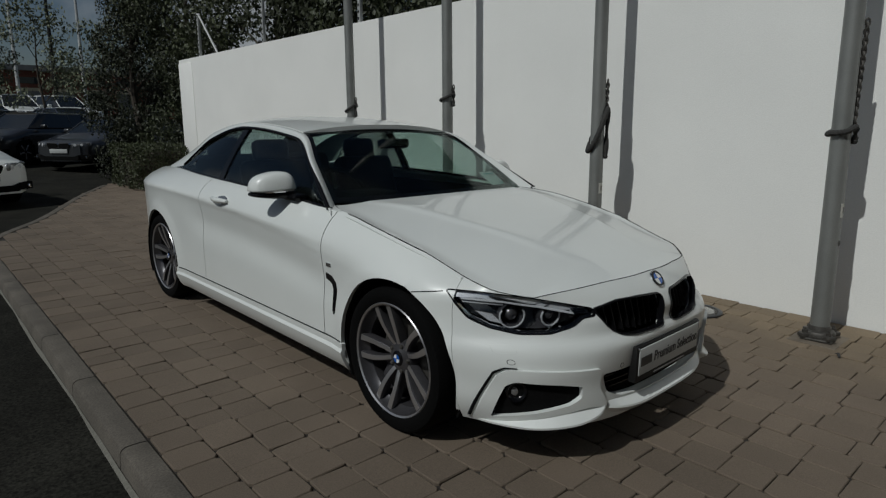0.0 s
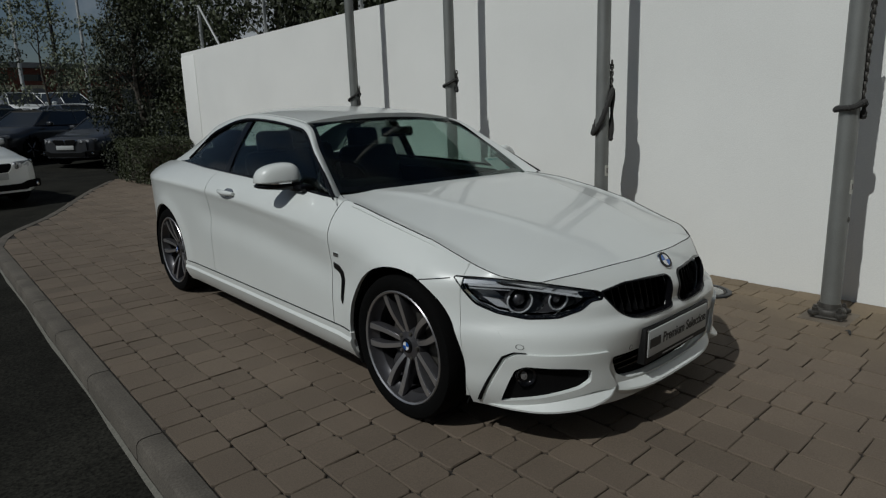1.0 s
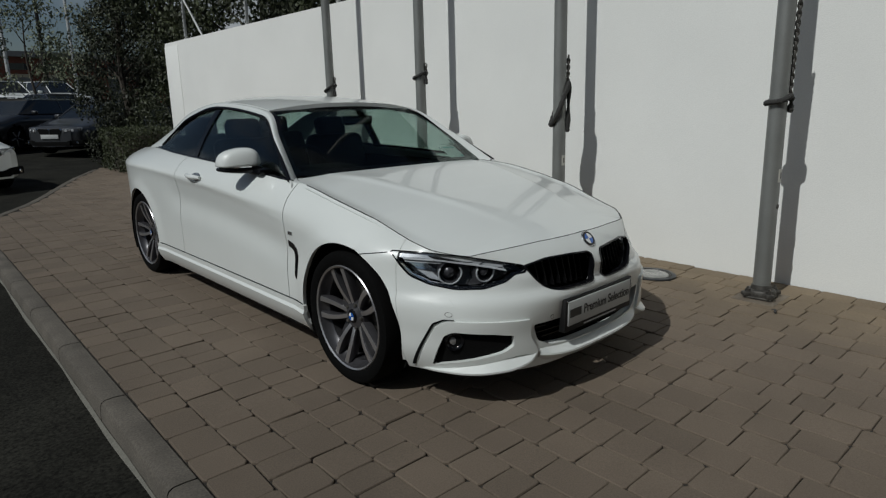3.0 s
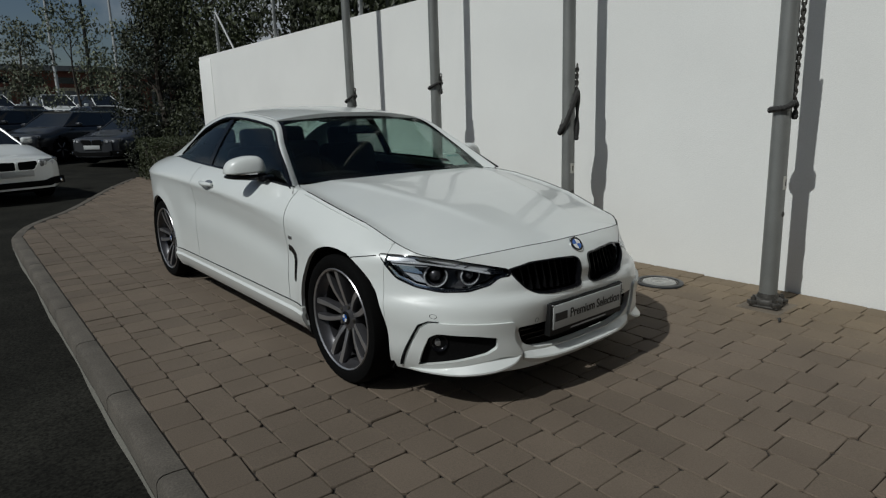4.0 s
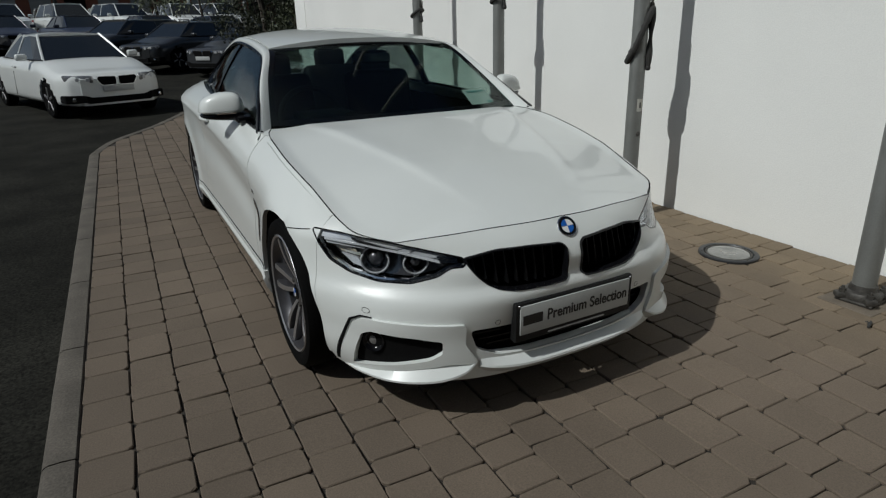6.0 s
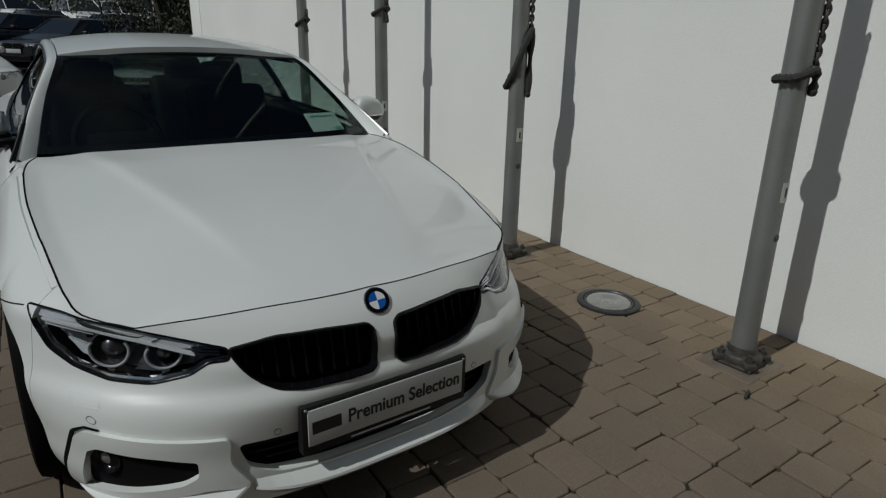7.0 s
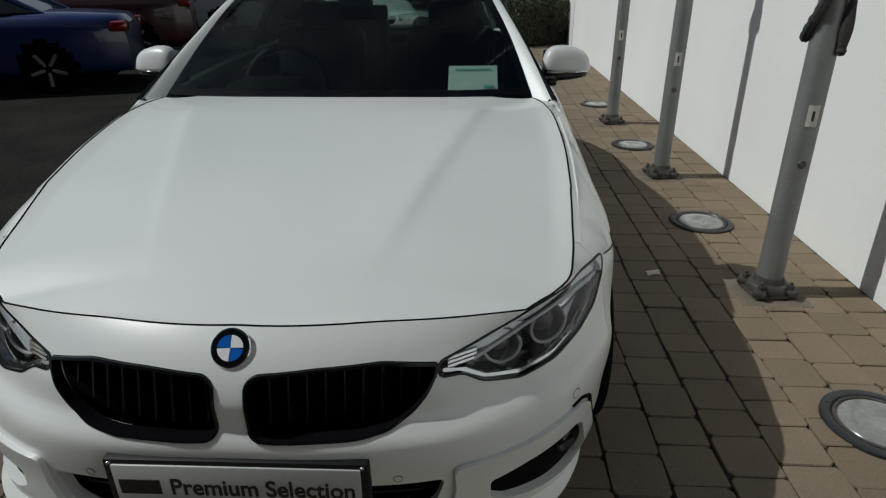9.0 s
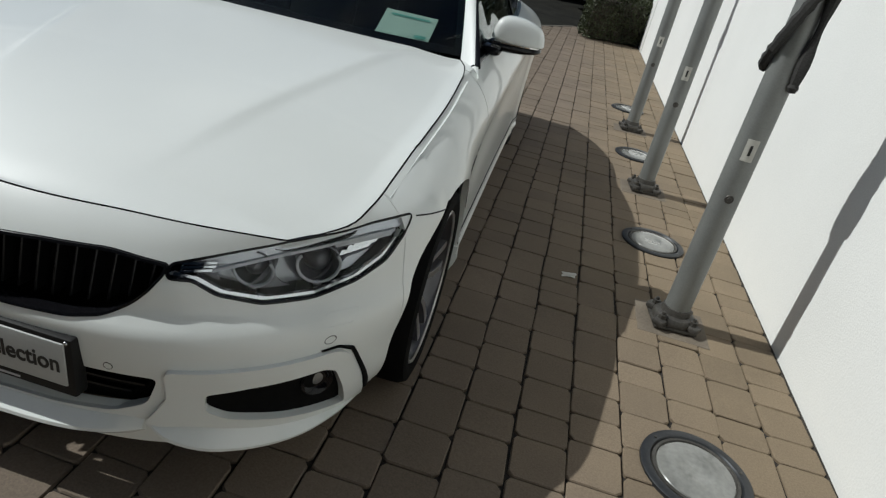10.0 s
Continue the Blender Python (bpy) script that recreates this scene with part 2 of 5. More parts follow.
def tube(path, radius, steps=8, closed=False):
    """A round bar along a path; radius: one number or one for each point."""
    pts = [Vector(p) for p in path]
    n = len(pts)
    rad = radius if isinstance(radius, (list, tuple)) else [radius] * n
    verts, faces = [], []
    side = None
    for i, p in enumerate(pts):
        d = (pts[(i + 1) % n if closed else min(i + 1, n - 1)] - pts[(i - 1) % n if closed else max(i - 1, 0)]).normalized()
        if side is None:
            side = d.orthogonal().normalized()
        side = (side - d * side.dot(d)).normalized()
        up = d.cross(side)
        for k in range(steps):
            a = 2 * math.pi * k / steps
            verts.append(p + (side * math.cos(a) + up * math.sin(a)) * rad[i])
    for i in range(n if closed else n - 1):
        j = (i + 1) % n
        for k in range(steps):
            m = (k + 1) % steps
            faces.append((i * steps + k, i * steps + m, j * steps + m, j * steps + k))
    if not closed:
        faces += [tuple(reversed(range(steps))), tuple(range((n - 1) * steps, n * steps))]
    return mesh_bm(verts, faces)


def inside(p, poly):
    x, y = p
    hit = False
    for (x1, y1), (x2, y2) in zip(poly, poly[1:] + poly[:1]):
        if (y1 > y) != (y2 > y) and x < (x2 - x1) * (y - y1) / (y2 - y1) + x1:
            hit = not hit
    return hit


def rounded(poly, radius, seg=4):
    """A polygon with its corners rounded."""
    out = []
    n = len(poly)
    for i in range(n):
        a, b, c = Vector(poly[i - 1]), Vector(poly[i]), Vector(poly[(i + 1) % n])
        r = min(radius, (a - b).length * 0.45, (c - b).length * 0.45)
        p, q = b + (a - b).normalized() * r, b + (c - b).normalized() * r
        for k in range(seg + 1):
            t = k / seg
            out.append(tuple(p * (1 - t) ** 2 + b * 2 * t * (1 - t) + q * t * t))
    return out


def prism(poly, y1, y2):
    """A bar along y whose section in x and z is poly."""
    n = len(poly)
    verts = [(x, y1, z) for x, z in poly] + [(x, y2, z) for x, z in poly]
    faces = [tuple(range(n)), tuple(reversed(range(n, 2 * n)))] + [(i, i + n, (i + 1) % n + n, (i + 1) % n) for i in range(n)]
    bm = mesh_bm(verts, faces)
    bmesh.ops.recalc_face_normals(bm, faces=bm.faces)
    return bm


def carve(bm, cutter, how="DIFFERENCE"):
    """The solid bm less the solid cutter."""
    obs = []
    for b in (bm, cutter):
        bmesh.ops.recalc_face_normals(b, faces=b.faces)
        me = bpy.data.meshes.new("t")
        b.to_mesh(me)
        b.free()
        obs.append(new("t", me))
    mod = obs[0].modifiers.new("cut", "BOOLEAN")
    mod.operation, mod.object, mod.solver = how, obs[1], "EXACT"
    dg = bpy.context.evaluated_depsgraph_get()
    me = bpy.data.meshes.new_from_object(obs[0].evaluated_get(dg))
    for o in obs:
        old = o.data
        bpy.data.objects.remove(o)
        bpy.data.meshes.remove(old)
    out = bmesh.new()
    out.from_mesh(me)
    bpy.data.meshes.remove(me)
    return out


def fill(poly, holes=(), step=0.02):
    """Triangles that fill a flat outline with an even net of points."""
    from mathutils.geometry import delaunay_2d_cdt
    pts, edges = [], []
    for ring in (poly, *holes):
        dense = []
        for a, b in zip(ring, ring[1:] + ring[:1]):
            n = max(1, int(math.dist(a, b) / step))
            dense += [(a[0] + (b[0] - a[0]) * k / n, a[1] + (b[1] - a[1]) * k / n) for k in range(n)]
        s = len(pts)
        pts += dense
        edges += [(s + i, s + (i + 1) % len(dense)) for i in range(len(dense))]
    xs, ys = [p[0] for p in poly], [p[1] for p in poly]
    solid = lambda p: inside(p, poly) and not any(inside(p, h) for h in holes)  # noqa: E731
    rim = list(pts)
    for i in range(int((max(xs) - min(xs)) / step) + 1):
        for j in range(int((max(ys) - min(ys)) / step) + 1):
            p = (min(xs) + (i + 0.5) * step, min(ys) + (j + 0.5) * step)
            if solid(p) and min((p[0] - r[0]) ** 2 + (p[1] - r[1]) ** 2 for r in rim) > (0.55 * step) ** 2:
                pts.append(p)
    v, _, f, *_ = delaunay_2d_cdt([Vector(p) for p in pts], edges, [], 0, 1e-6)
    v = [tuple(p) for p in v]
    f = [t for t in f if solid((sum(v[i][0] for i in t) / 3, sum(v[i][1] for i in t) / 3))]
    return v, f


def sheet(flat, front, back):
    """A plate from fill(): each flat point goes through front and back to its two sides."""
    v, f = flat
    n = len(v)
    count = {}
    for t in f:
        for a, b in zip(t, (*t[1:], t[0])):
            count[frozenset((a, b))] = count.get(frozenset((a, b)), 0) + 1
    faces = [tuple(t) for t in f] + [tuple(i + n for i in reversed(t)) for t in f]
    for t in f:
        for a, b in zip(t, (*t[1:], t[0])):
            if count[frozenset((a, b))] == 1:
                faces.append((b, a, a + n, b + n))
    return mesh_bm([front(*p) for p in v] + [back(*p) for p in v], faces)


def text(words, size, mat, m, parent, name="lettering", label="", thick=0.0008, bold=0.0):
    """Raised letters as a mesh, centred on the pose m."""
    cu = bpy.data.curves.new("t", "FONT")
    cu.body, cu.size, cu.extrude, cu.align_x, cu.align_y = words, size, thick, "CENTER", "CENTER"
    cu.offset = bold
    ob = new("t", cu)
    me = bpy.data.meshes.new_from_object(ob.evaluated_get(bpy.context.evaluated_depsgraph_get()))
    bpy.data.objects.remove(ob)
    bpy.data.curves.remove(cu)
    me.transform(m)
    me.materials.clear()
    me.materials.append(mat)
    me.name = name
    return link(name, me, parent, label)


# ---- the shape of the coupe ----

def pchip(xs, ys):
    """A smooth curve through the points that never overshoots them."""
    xs, ys = np.array(xs, float), np.array(ys, float)
    h, d = np.diff(xs), np.diff(ys) / np.diff(xs)
    m = np.r_[d[0], np.where(d[:-1] * d[1:] > 0, 2 * d[:-1] * d[1:] / (d[:-1] + d[1:] + 1e-12), 0), d[-1]]

    def at(x):
        x = float(min(max(x, xs[0]), xs[-1]))
        i = min(int(np.searchsorted(xs, x, "right")) - 1, len(h) - 1)
        t = (x - xs[i]) / h[i]
        return float(ys[i] * (1 + 2 * t) * (1 - t) ** 2 + h[i] * m[i] * t * (1 - t) ** 2
                     + ys[i + 1] * t * t * (3 - 2 * t) + h[i] * m[i + 1] * t * t * (t - 1))
    return at


Y0 = -0.10          # where the rounded nose begins
EDGE_X = pchip((-0.1, 0.2, 0.45, 0.62, 0.9, 1.5, 2.2, 2.8, 3.3, 3.75), (0.765, 0.780, 0.776, 0.79, 0.80, 0.798, 0.772, 0.712, 0.632, 0.50))
EDGE_Z = pchip((-0.1, 0.2, 0.45, 0.62, 0.9, 1.5, 2.2, 2.8, 3.3, 3.75), (0.790, 0.852, 0.893, 0.905, 0.925, 0.950, 0.968, 0.985, 0.965, 0.93))
WIDE_X = pchip((-0.1, 0.0, 0.5, 1.3, 2.2, 2.7, 3.0, 3.3, 3.55, 3.75), (0.885, 0.89, 0.884, 0.884, 0.888, 0.890, 0.872, 0.812, 0.715, 0.57))
LINE_Z = pchip((-0.1, 0.5, 1.6, 2.8, 3.75), (0.60, 0.70, 0.80, 0.83, 0.80))
HOLLOW = pchip((-0.1, 0.35, 0.7, 1.9, 2.3, 3.75), (0.0, 0.004, 0.011, 0.010, 0.0, 0.0))
CREASE_Z = pchip((0.5, 1.6, 3.0, 3.75), (0.755, 0.822, 0.858, 0.85))
CREASE_W = pchip((0.4, 1.0, 3.3, 3.75), (0, 1, 1, 0.4))
AXLES = (0.0, 2.81)
HUB_Z = 0.318


def side_x(y, z):
    """Half the body's width at the height z, behind the nose."""
    xe, ze, xm, zm = EDGE_X(y), EDGE_Z(y), WIDE_X(y), LINE_Z(y)
    if z >= zm:
        t = (z - zm) / (ze - zm)
        x = xm - (xm - xe) * t ** 2.4
    else:
        t = (zm - z) / zm
        x = xm - 0.012 * t - HOLLOW(y) * 1.6 * math.exp(-(((z - zm + 0.13) / 0.09) ** 2))
        x -= 0.06 * max(0.0, (0.30 - z) / 0.16) ** 2
    up = z - CREASE_Z(y)
    x += 0.010 * math.exp(-up / 0.05 if up > 0 else up / 0.022) * CREASE_W(y)
    for a in AXLES:
        r = math.hypot(y - a, z - HUB_Z)
        x += 0.012 * math.exp(-(((r - 0.36) / 0.06) ** 2)) * min(1.0, max(0.0, (ze - 0.02 - z) / 0.12))
    return x


NOSE_K = pchip((0, 5, 10, 15, 20, 30, 38, 47, 55, 72, 90), (0.1425, 0.1415, 0.1355, 0.124, 0.1067, 0.053, 0.008, 0.018, 0.055, 0.125, 0.145))
NOSE_M = pchip((0, 20, 37, 53, 90), (0.60, 0.63, 0.60, 0.55, 0.52))
NOSE_Z = pchip((0, 5, 10, 15, 20, 30, 38, 42, 45, 47, 49, 53, 60, 72, 90), (0.790, 0.783, 0.772, 0.758, 0.742, 0.708, 0.683, 0.672, 0.664, 0.661, 0.666, 0.673, 0.682, 0.692, 0.698))
LEDGE = pchip((0.25, 0.34, 0.42, 0.466, 0.478, 0.518, 0.535, 0.57), (0, 0.15, 0.45, 0.62, 0.55, -0.40, -0.32, 0))      # the bumper's shelf under the lamps
CHEEK = pchip((0.2, 0.35, 0.48, 0.62, 0.72), (0, 0.006, 0.022, 0.015, 0))
LEDGE_W = pchip((0, 18, 30, 40, 60, 75, 90), (0, 0.05, 0.25, 0.40, 0.50, 0.75, 0.70))
NOSE_B = pchip((0.12, 0.17, 0.24, 0.34, 0.48, 0.56, 0.7), (0.655, 0.685, 0.69, 0.685, 0.69, 0.69, 0.69))


def nose(theta, z):
    """The body's surface round the nose: theta 0 at the flank, 90 in the middle; x for the +x half."""
    ze, zm = NOSE_Z(theta), NOSE_M(theta)
    a, b = side_x(Y0, min(z, 0.60)), NOSE_B(z)
    t = max(0.0, (z - zm) / (ze - zm))
    k = 1 - NOSE_K(theta) * t ** 2.4 + 0.042 * LEDGE(z) * LEDGE_W(theta)
    low = min(1.0, max(0.0, (0.64 - z) / 0.27))
    low = low * low * (3 - 2 * low)
    a += 0.008 * low
    p, q = 2.1 + 1.3 * low, 1.5 + 0.25 * low
    th = radians(theta)
    return a * k * math.cos(th) ** (2 / p) + CHEEK(z) * math.exp(-(((theta - 20) / 12) ** 2)), Y0 - b * k * math.sin(th) ** (2 / q)

# ---- the place ----
WALL_X = 2.31
KERB_X = -1.705     # inner edge of the kerb
POLES = ((1.845, -0.875), (1.845, 0.815), (1.830, 2.57), (1.815, 4.27))
LIGHTS = (-1.83, -0.09, 1.67, 3.43, 5.20)
ROAD_Z = -0.10
LAND = pchip((9.5, 14, 18, 24, 32, 60, 140, 700), (ROAD_Z, -0.08, 0.0, 0.36, 0.90, 1.7, 2.2, 3.0))
SWEEP = pchip((5.9, 6.6, 7.9, 10.9, 12.0, 13.2), (KERB_X, -1.55, -0.93, 0.22, 0.70, 1.25))


def boundary(y):
    """The inner edge of the kerb: straight along the road, then sweeping to the wall's far end."""
    return KERB_X if y < 5.9 else SWEEP(y)


def land(y):
    return LAND(y) if y > 9.5 else ROAD_Z


rows = [-300, -100, -40, -15, -5, 0, 5, 9.5, 11, 13, 15, 17, 20, 24, 28, 32, 40, 50, 60, 90, 140, 300, 600]
ground = part("ground", shell([[(-500 + 1000 * i / 40, y, land(y)) for i in range(41)] for y in rows], -0.3), ASPHALT, angle=60)
tagged(ground, "dark worn asphalt of the yard", "ground", kind="structure")
wall = tagged(part("wall_east", block((WALL_X, -6.55, -0.15), (WALL_X + 0.28, 11.45, 2.60)), WALL, smooth=False), "tall white rendered boundary wall", "wall", kind="structure")
part("wall_end_pier", block((WALL_X - 0.014, 10.72, -0.15), (WALL_X + 0.30, 11.46, 2.52), 0.01), WALL, wall)

# unseen building, added to keep sky light from the -y side off the car
showroom = thing("showroom", "tall dark unseen building added to block the sky behind the bay", "building", (-2, -6.6, ROAD_Z))
BLOCKER_GREY = material("grey sky blocker cladding", (0.07, 0.07, 0.073), 0.6, grain=0.05, scale=20, stain=0.08, stain_scale=0.8)
BLOCKER_GLASS = material("dark sky blocker glass", (0.012, 0.014, 0.016), 0.08, coat=0.3, grain=0.1)
part("wall", block((-9, -8, 0), (9, 0, 7.6)), BLOCKER_GREY, showroom, smooth=False)
part("fascia", block((-9.1, -8, 6.4), (9.1, 0.35, 7.9), 0.02), BLOCKER_GREY, showroom, smooth=False)
for k in range(6):
    for z in (0.25, 3.5):
        part("window", block((-8.6 + 2.9 * k, -0.02, z), (-6.0 + 2.9 * k, 0.03, z + 2.7)), BLOCKER_GLASS, showroom, "tall dark glass panel of the added sky blocker", smooth=False)

# bedding under the paving blocks
ys = [-6.5 + 0.25 * k for k in range(78)]
bed = part("paving", shell([[(boundary(y) + (WALL_X - boundary(y)) * t / 8, y, -0.012) for t in range(9)] for y in ys], -0.13), JOINT)
tagged(bed, "buff block paving bay with dark sand joints", "paving", kind="structure")


def kerbs():
    """Kerb stones end to end along the edge of the bay."""
    top = tagged(part("kerb", shell([[(boundary(y) - 0.02, y, -0.03), (boundary(y) - 0.10, y, -0.06)] for y in ys], 0.06), MORTAR), "weathered concrete kerb along the paving", "kerb", kind="structure")
    y = -6.494
    while y < 12.6:
        step = 0.885 if y < 5.4 else 0.45
        a, b = y + 0.004, y + step - 0.004
        profile = ((0.0, -0.10), (0.0, -0.010), (0.006, -0.002), (0.045, 0.001), (0.088, 0.0), (0.104, -0.009), (0.112, -0.024), (0.118, -0.13))
        cols = []
        for k in range(5):
            yy = a + (b - a) * k / 4
            slope = (boundary(yy + 0.05) - boundary(yy - 0.05)) / 0.1
            n = Vector((-1, slope, 0)).normalized()
            cols.append([(boundary(yy) + n.x * d, yy + n.y * d, z + 0.0) for d, z in profile])
        part("kerb_stone", shell(cols, 0.02), KERB, top, angle=30)
        y += step
    line = [[(boundary(yy) - 0.119 - (0.006 + 0.003 * math.sin(3.1 * yy)) * t + 0.0015 * math.sin(yy * 9 + t), yy, ROAD_Z + 0.014 - 0.006 * t) for t in range(3)] for yy in (-6.5 + 0.1 * k for k in range(123))]
    part("mortar_line", shell(line, 0.03), MORTAR, top, "pale mortar line at the foot of the kerb")


kerbs()


def flagpole(x, y):
    pole = thing("flagpole", "grey steel flagpole bolted to the paving", "flagpole", (x, y, 0), "flagpoles along the wall")
    pole.rotation_euler = (radians(-1.2), 0, 0)
    shaft = lathe([(0.0, 0.03), (0.0550, 0.03), (0.0545, 0.25), (0.051, 2.6), (0.044, 7.0), (0.040, 7.4), (0.0, 7.42)], 28)
    part("shaft", shaft, POLE, pole)
    part("base_plate", moved(block((-0.095, -0.088, 0.004), (0.095, 0.088, 0.022), 0.008), pose(0, 0, 0, 0, 0, 6)), STEEL_OLD, pole, "rusty bolted base plate")
    part("collar", lathe([(0.058, 0.02), (0.090, 0.022), (0.092, 0.044), (0.084, 0.058), (0.066, 0.064), (0.061, 0.090), (0.0545, 0.092)], 28), STEEL_OLD, pole)
    for k in range(4):
        a = radians(45 + 90 * k + 6)
        m = Matrix.Translation((0.096 * math.cos(a), 0.092 * math.sin(a), 0.018))
        part("base_lug", moved(block((-0.034, -0.028, 0), (0.034, 0.028, 0.030), 0.010), m @ pose(0, 0, 0, 0, 0, math.degrees(a))), STEEL_OLD, pole)
        part("bolt", moved(lathe([(0.0, 0.064), (0.008, 0.063), (0.009, 0.050), (0.017, 0.049), (0.017, 0.030)], 6), m), STEEL_OLD, pole)
    z, h = 0.82, 0.085
    arc = [[(0.0555 * math.cos(a), 0.0555 * math.sin(a), zz) for a in (radians(-118 + k * 9) for k in range(6))] for zz in (z - h / 2, z, z + h / 2)]
    st = part("sticker", shell(arc, 0.0012), STICKER, pole, "pale paper sticker")
    arc = [[(0.0570 * math.cos(a), 0.0570 * math.sin(a), zz) for a in (radians(-100 + k * 5) for k in range(3))] for zz in (z - 0.02, z, z + 0.02)]
    part("sticker_print", shell(arc, 0.0008), INK, st)
    m = Matrix.Rotation(radians(-92), 4, "Z") @ Matrix.Translation((0.053, 0, 0.62)) @ Matrix.Rotation(radians(90), 4, "Y")
    part("key_lock", moved(lathe([(0.0, 0.006), (0.008, 0.006), (0.009, 0.003), (0.016, 0.003), (0.018, 0.0)], 16), m), STEEL_OLD, pole, "small round lock")
    pad = moved(block((-0.155, -0.135, -0.02), (0.155, 0.135, 0.003), 0.003, 1), pose(x, y, 0))
    tagged(part("concrete_pad", pad, SLAB, smooth=False), "patched concrete round a flagpole foot", "pad", "pads under the flagpoles", "structure")
    return pole


for x, y in POLES:
    flagpole(x, y)


def sling(x, y, z, tilt, high, tail, thick=0.014):
    """A rope strop slung round a pole, with a short chain running up and a weighted end."""
    strop = thing("rope_strop", "dark weathered halyard strop and chain round a flagpole", "rope", (x, y, z), "halyard strops on the flagpoles")
    path = []
    for k in range(48):
        a = 2 * math.pi * k / 48
        path.append((0.067 * math.cos(a), 0.067 * math.sin(a), tilt * math.cos(a - radians(high)) + 0.004 * math.sin(3 * a)))
    part("strop", tube(path, [thick * (1 + 0.16 * math.sin(9 * k)) for k in range(48)], 8, True), ROPE, strop)
    a = radians(high)
    for k in range(int(tail / 0.026)):
        link_ = [(0.011 * math.cos(t), 0.0, 0.021 * math.sin(t)) for t in (2 * math.pi * i / 12 for i in range(12))]
        m = Matrix.Translation((0.062 * math.cos(a), 0.062 * math.sin(a), tilt + 0.016 + 0.026 * k)) @ Matrix.Rotation(a + (math.pi / 2) * (k % 2), 4, "Z")
        part("chain_link", moved(tube(link_, 0.0062, 6, True), m), STEEL_OLD, strop)
    drop = [(0.071 * math.cos(a - 0.25), 0.071 * math.sin(a - 0.25), tilt - 2.0 * tilt * k / 10 - 0.04 * (k / 10)) for k in range(11)]
    part("rope_end", tube(drop, [thick * (0.9 + 0.3 * math.sin(k)) for k in range(11)], 8), ROPE, strop)
    ball = lathe([(0.0, -0.02), (0.014, -0.016), (0.020, 0), (0.014, 0.016), (0.0, 0.02)], 14)
    part("weight", moved(ball, Matrix.Translation(drop[-1])), ROPE, strop)


sling(1.845, -0.848, 1.29, 0.02, -50, 0.62, 0.017)
sling(1.845, 0.842, 1.28, 0.17, -40, 0.22, 0.020)
sling(1.830, 2.603, 1.58, 0.03, -60, 0.10)
sling(1.815, 4.301, 1.50, 0.04, -60, 0.10)


def uplight(y):
    lamp = thing("ground_uplight", "round glass uplight sunk flush into the paving", "uplight", (1.83, y, 0), "uplights along the wall")
    part("ring", lathe([(0.176, -0.01), (0.175, 0.010), (0.168, 0.014), (0.146, 0.013), (0.140, 0.006), (0.138, 0.0)], 48), LAMP_RING, lamp, "dark metal ring")
    part("inner_ring", lathe([(0.139, 0.003), (0.137, 0.011), (0.128, 0.012), (0.125, 0.006)], 48), STEEL_OLD, lamp)
    part("lens", lathe([(0.127, 0.004), (0.120, 0.011), (0.085, 0.017), (0.045, 0.019), (0.040, 0.0165), (0.0, 0.016)], 48), LAMP_GLASS, lamp, "dusty domed glass")
    for k in range(3):
        a = radians(20 + 120 * k)
        part("screw", moved(lathe([(0.0, 0.0165), (0.005, 0.016), (0.006, 0.013)], 8), Matrix.Translation((0.157 * math.cos(a), 0.157 * math.sin(a), 0))), STEEL_OLD, lamp)


for y in LIGHTS:
    uplight(y)



def litter():
    """A twig and a scrap of paper on the paving."""
    twig = thing("twig", "short dark dry twig lying on the paving", "twig", (1.60, -1.055, 0.006))
    part("stem", tube([(-0.035, -0.012, 0), (-0.01, -0.002, 0.004), (0.015, 0.004, 0.002), (0.036, 0.016, 0)], [0.006, 0.008, 0.007, 0.004], 7), ROPE, twig)
    part("side_shoot", tube([(0.0, 0.002, 0.003), (0.006, 0.016, 0.006), (0.004, 0.026, 0.004)], [0.004, 0.003, 0.002], 6), ROPE, twig)
    scrap = thing("paper_scrap", "small crumpled pale scrap of paper on the paving", "litter", (1.388, 0.988, 0.004))
    rng = random.Random(4)
    net = [[(0.022 * (i - 2) + rng.uniform(-0.004, 0.004), 0.013 * (j - 2) + 0.006 * (i - 2) + rng.uniform(-0.003, 0.003), rng.uniform(0.0, 0.008)) for j in range(5)] for i in range(4)]
    part("sheet", shell(net, 0.0012), STICKER, scrap, smooth=False)


litter()

# ---- the white coupe ----
HOOD_C = pchip((-0.676, -0.6, -0.45, -0.2, 0.1, 0.3, 0.48), (0.695, 0.722, 0.765, 0.822, 0.874, 0.907, 0.936))
BONNET_X = pchip((-0.1, 0.2, 0.42, 0.55, 0.64), (0.765, 0.780, 0.774, 0.757, 0.722))
# the inner edge of the pillars and roof rails, then the upper edge of the side windows
RAIL_S = (0, 0.15, 0.3, 0.5, 0.65, 0.8, 1)
RAIL = [pchip(RAIL_S, v) for v in ((0.716, 0.645, 0.563, 0.54, 0.515, 0.528, 0.55), (0.66, 0.93, 1.20, 1.90, 2.45, 2.85, 3.25), (0.922, 1.108, 1.262, 1.318, 1.265, 1.14, 0.985))]
DOOR_TOP = [pchip(RAIL_S, v) for v in ((0.800, 0.697, 0.605, 0.580, 0.592, 0.672, 0.640), (0.58, 0.90, 1.20, 1.90, 2.40, 2.76, 3.18), (0.908, 1.090, 1.232, 1.287, 1.208, 1.005, 0.962))]
WINDOW_TOP = [pchip((0.58, 0.90, 1.20, 1.90, 2.40, 2.76), v) for v in ((0.800, 0.697, 0.605, 0.580, 0.592, 0.680), (0.908, 1.090, 1.232, 1.287, 1.208, 1.005))]
ARCH_R = 0.362


